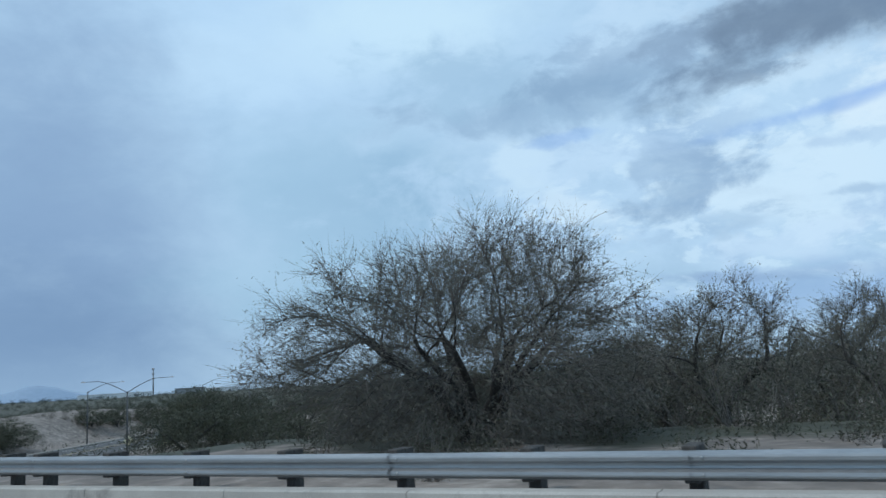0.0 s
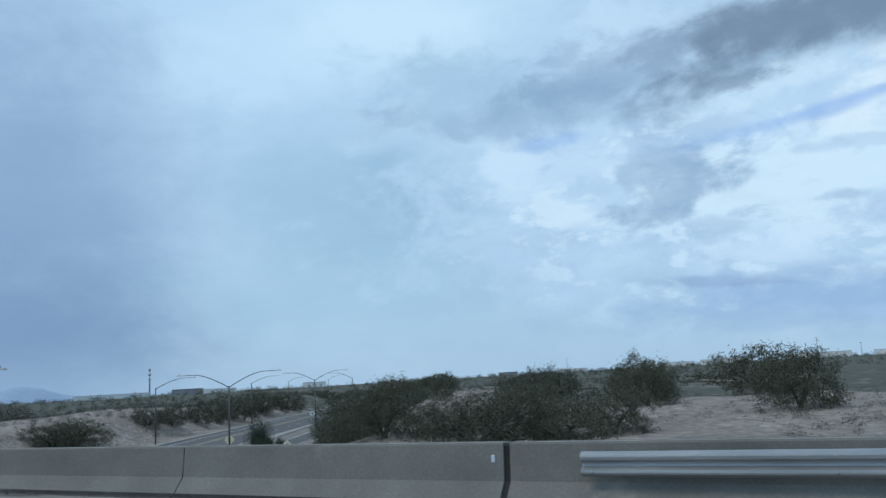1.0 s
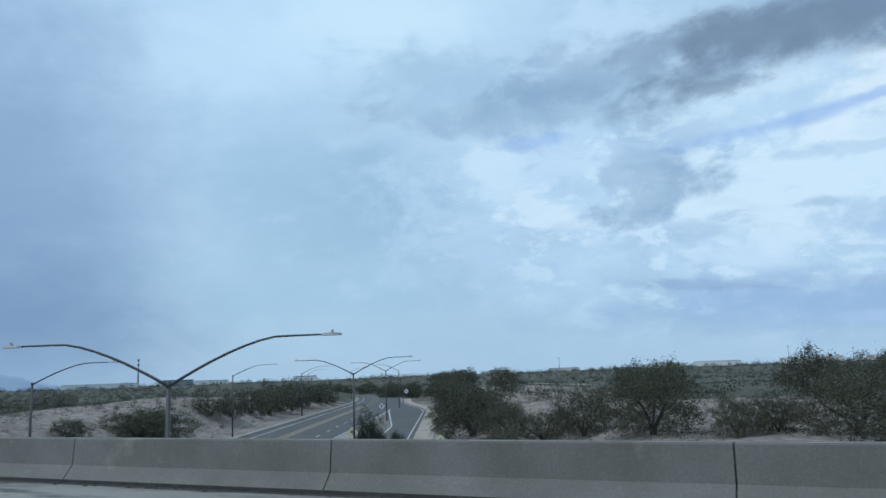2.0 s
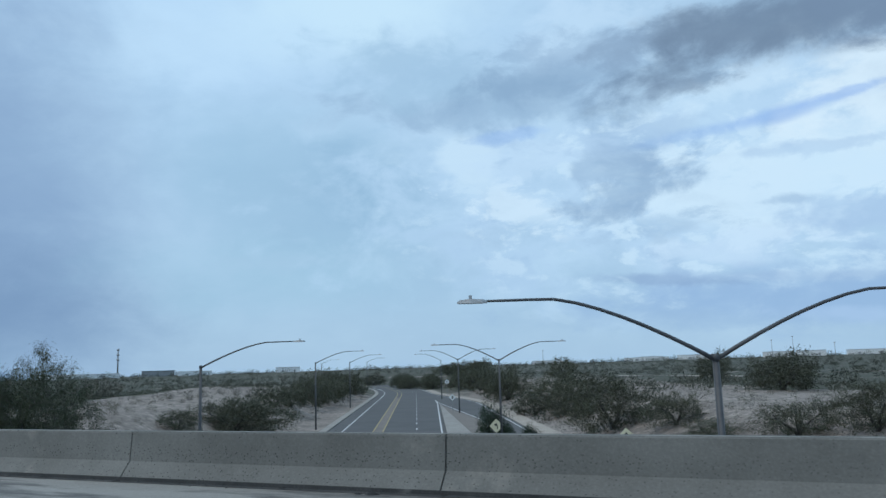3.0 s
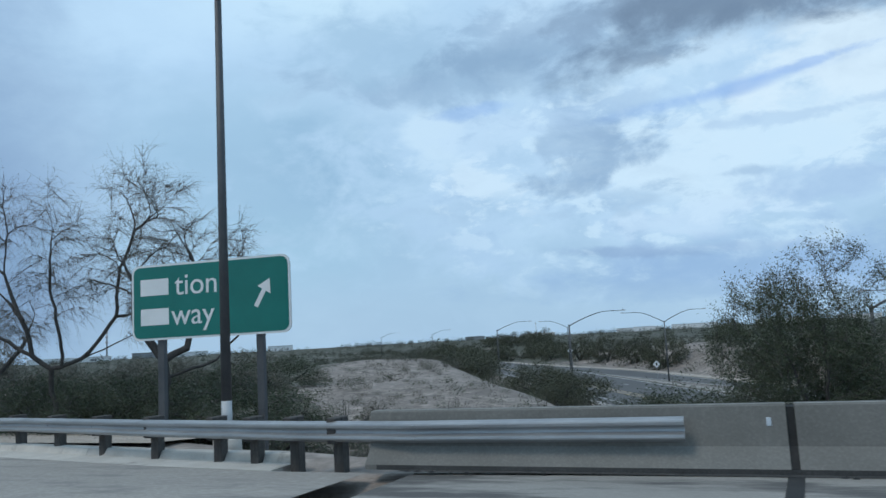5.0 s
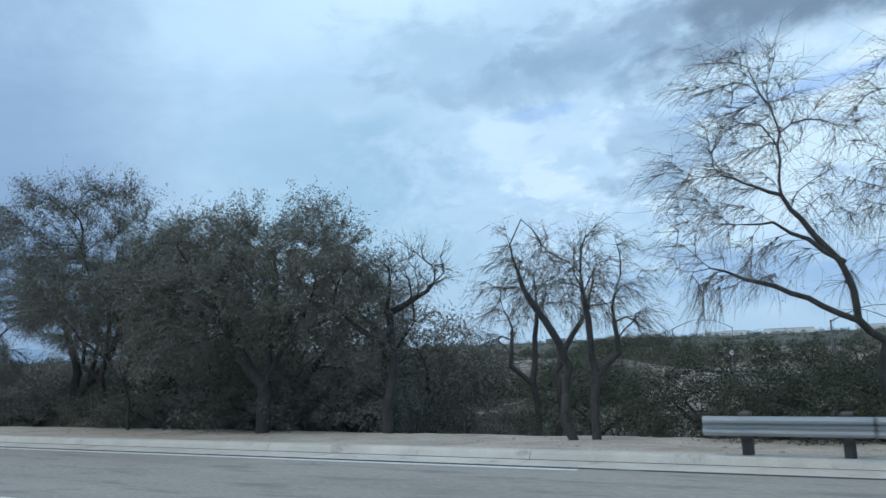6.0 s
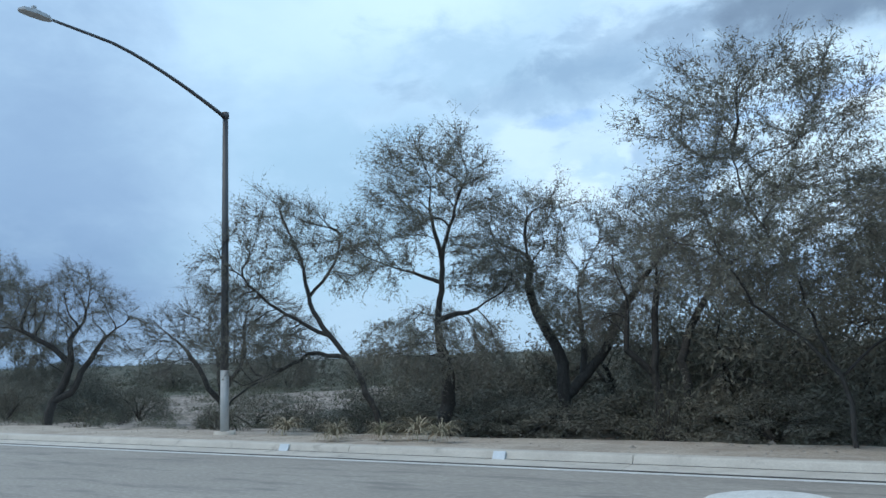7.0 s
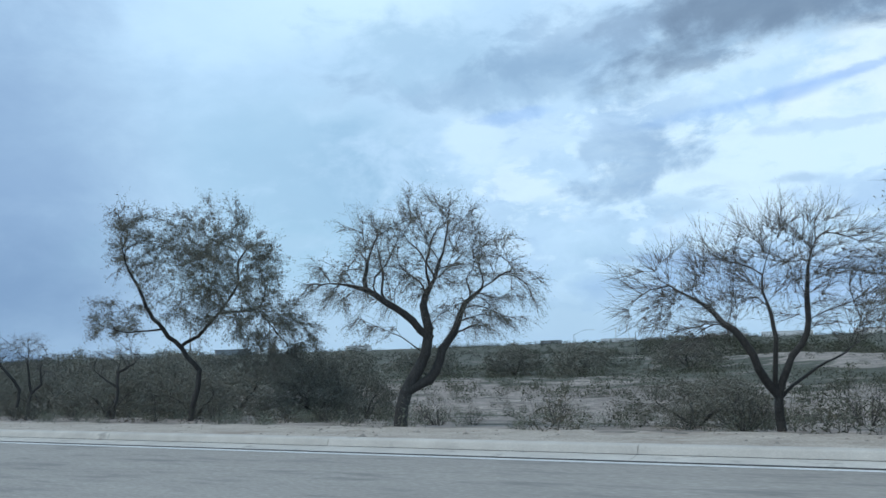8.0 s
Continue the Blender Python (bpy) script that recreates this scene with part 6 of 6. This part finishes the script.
scatter("distant_scrub", far_spots, far_kind, FAR_SCRUB, FAR_SCRUB, "distant grey-green brush covering the plain", "brush", 4)

woods = []
for k in range(620):
    d, a = rng.uniform(750, 1350), rng.uniform(radians(-6), radians(66))
    woods.append((-50 - d * math.sin(a), d * math.cos(a), rng.uniform(2.0, 3.6)))
scatter("far_woods", woods, far_kind, FAR_SCRUB, FAR_SCRUB, "dark line of far trees along the horizon", "woods", 5)

# round green bushes at the island lamp
ball = shrub_meshes(60, 3.0, 3.4, 60, 9000, 0.06)
for k, (x, y, size, tall) in enumerate(((-72.5, 84.9, 1.1, 1.15), (-70.6, 84.0, 0.68, 0.8), (-67.6, 83.6, 0.6, 0.8))):
    root = thing("juniper_bush", pose(x, y, -6.1, 0, 0, 70 * k), "round dark green bush beside the island lamp", "bush", "green bushes by the lamp")
    root.scale = (size, size, size * tall)
    part("stems", mesh_np("stems", ball[0][0], [ball[0][1]]), BARK, root)
    part("foliage", mesh_np("foliage", ball[1][0], [ball[1][1]]), LEAF_GREEN, root)


# ---- yuccas on the verge ----
def yucca_mesh(seed, count=100):
    rng = random.Random(seed)
    bm = bmesh.new()
    for k in range(count):
        a, up = rng.uniform(0, 6.28), rng.uniform(0.35, 1.5)
        length = rng.uniform(0.4, 0.62)
        side, way = Vector((-math.sin(a), math.cos(a), 0)), Vector((math.cos(a), math.sin(a), 0))
        prev, p = None, Vector((0, 0, 0.1)) + way * 0.03
        for i in range(6):
            t = i / 5
            w = 0.012 * (1 - t) + 0.0012
            ring = [bm.verts.new(p + side * w), bm.verts.new(p - side * w), bm.verts.new(p + Vector((0, 0, -0.007 * (1 - t))))]
            if prev:
                for j in range(3):
                    bm.faces.new((prev[j], prev[(j + 1) % 3], ring[(j + 1) % 3], ring[j]))
            prev = ring
            bend_ = up - 2.3 * t
            p = p + (way * math.cos(bend_) + Vector((0, 0, math.sin(bend_)))) * length / 5
            p.z = max(p.z, 0.015)
    return done(bm, "blades")


for k, (x, y, size) in enumerate(((-130.5, 14.6, 1.0), (-129.6, 15.2, 0.9), (-128.9, 15.7, 1.15), (-133.5, 16.3, 1.05), (-131.2, 15.6, 0.7), (-128.0, 15.3, 0.95))):
    root = thing("yucca", pose(x, y, verge_z(y), 0, 0, 63 * k), "small dry yucca rosette on the dirt verge", "yucca", "yuccas on the verge")
    root.scale = (1.35 * size, 1.35 * size, 1.35 * size)
    part("rosette", yucca_mesh(k), DRY_BLADE, root)


# ---- things in the ramp road ----
def manhole():
    root = thing("manhole", pose(-120.4, 10.4, 0.024), "round manhole with a white concrete collar", "manhole")
    part("collar", tube("collar", [(0, 0, -0.1), (0, 0, 0.006), (0, 0, 0.012)], [0.82, 0.82, 0.79], 40), WHITE_PAINT, root, "pale concrete collar")
    part("lid", tube("lid", [(0, 0, -0.02), (0, 0, 0.018)], [0.16, 0.16], 24), IRON, root, "dark iron lid")


manhole()
for x in (-125.55, -130.85):
    root = thing("kerb_marker", pose(x, 13.12, 0.0), "small pale reflective patch on the kerb", "kerb marker", "kerb markers")
    part("plate", box_mesh("plate", -0.13, 0.13, 0.03, 0.06, 0.0, 0.19, 0.004), REFLECTIVE, root, m=pose(0, 0, 0, -26, 0, 0))


# ---- far buildings, mast and mountains ----
def low_building(x, y, w, d, h, turn, wall, label, bays=8, canopy=False):
    root = thing("warehouse", pose(x, y, gz(x, y), 0, 0, turn), label, "building", "far buildings on the plain")
    part("wall", box_mesh("wall", -w / 2, w / 2, -d / 2, d / 2, -1, h, 0.05), wall, root)
    part("roof", box_mesh("roof", -w / 2 - 0.6, w / 2 + 0.6, -d / 2 - 0.6, d / 2 + 0.6, h, h + 0.5, 0.05), BUILD_WHITE if wall is BUILD_WHITE else ROOF_DARK, root)
    for k in range(2):
        cx = w * (-0.22 + 0.5 * k)
        part("window", box_mesh("window", cx - w / bays * 0.3, cx + w / bays * 0.3, -d / 2 - 0.08, -d / 2 + 0.1, h * 0.1, h * 0.55, 0.01), BUILD_GREY, root)


for x, y, w, d, h, turn, wall, label in (
        (-781, 617, 81, 24, 2.8, 52, BUILD_WHITE, "long low white building on the plain"), (-764, 715, 37, 20, 4.6, 47, BUILD_GREY, "grey building with a dark roof"),
        (-666, 672, 36, 20, 2.8, 45, BUILD_WHITE, "low white shed on the plain"), (-699, 886, 32, 20, 5.0, 38, BUILD_WHITE, "white hall beyond the road"),
        (-90, 1149, 38, 24, 5.4, 4, BUILD_WHITE, "white warehouse on the horizon"), (-50, 1151, 37, 24, 5.6, 2, BUILD_WHITE, "white warehouse with a dark gate on the horizon"),
        (-189, 1141, 61, 24, 4.6, 8, BUILD_WHITE, "long white warehouse on the horizon"), (-280, 1228, 66, 24, 3.6, 12, BUILD_WHITE, "low white sheds on the horizon"),
        (-262, 1170, 30, 20, 4.2, 12, BUILD_WHITE, "small white hall on the horizon"), (20, 1200, 52, 24, 5.0, 0, BUILD_WHITE, "wide white warehouse on the horizon"),
        (90, 1180, 40, 20, 4.0, 0, BUILD_WHITE, "white shed on the horizon"),
        (-430, 1200, 48, 20, 3.4, 18, BUILD_WHITE, "low white building on the horizon"), (-520, 1150, 30, 20, 3.6, 22, BUILD_GREY, "low grey hut on the horizon")):
    low_building(x, y, w, d, h + 1.8, turn, wall, label)


def mast():
    x, y = -804, 690
    root = thing("radio_mast", pose(x, y, gz(x, y)), "slender grey radio mast on the plain", "mast")
    part("pole", tube("pole", [(0, 0, 0), (0, 0, 34.5)], [1.0, 0.7], 8), SIGN_BACK, root)
    for z in (20, 26, 32):
        part("antenna", tube("antenna", [(0, 0, z), (0, 0, z + 2.2)], [1.5, 1.5], 8), SIGN_BACK, root)


mast()
for x, y, h in ((-95, 1120, 22), (-70, 1140, 26), (60, 1130, 24), (-420, 1150, 20), (150, 1100, 20), (-20, 1180, 17)):
    root = thing("light_mast", pose(x, y, gz(x, y)), "thin grey light mast on the horizon", "mast", "masts on the horizon")
    part("pole", tube("pole", [(0, 0, 0), (0, 0, h)], [0.45, 0.3], 6), SIGN_BACK, root)
    part("lamp_head", box_mesh("lamp_head", -1.2, 1.2, -0.3, 0.3, h, h + 0.8, 0.05), SIGN_BACK, root)


def mountains():
    v, f, k = [], [], 120
    rngm = random.Random(5)
    for i in range(k):
        a = radians(20 + 62 * i / (k - 1))
        r = 4150
        peak = -28 + 90 * math.exp(-((math.degrees(a) - 56.5) / 3.0) ** 2) + 70 * math.exp(-((math.degrees(a) - 63) / 5) ** 2) + 5 * math.sin(i * 0.9) + rngm.uniform(-3, 3)
        v += [(-r * math.sin(a), r * math.cos(a), -30), (-(r + 150) * math.sin(a), (r + 150) * math.cos(a), peak * 0.75), (-(r + 300) * math.sin(a), (r + 300) * math.cos(a), peak), (-(r + 500) * math.sin(a), (r + 500) * math.cos(a), -30)]
    for i in range(k - 1):
        for j in range(3):
            a = i * 4 + j
            f.append((a, a + 4, a + 5, a + 1))
    solid("mountains", mesh_np("mountains", v, f, True), HILL, "mountain ridge far off with blue haze in its colour", "mountain", kind="structure")


mountains()
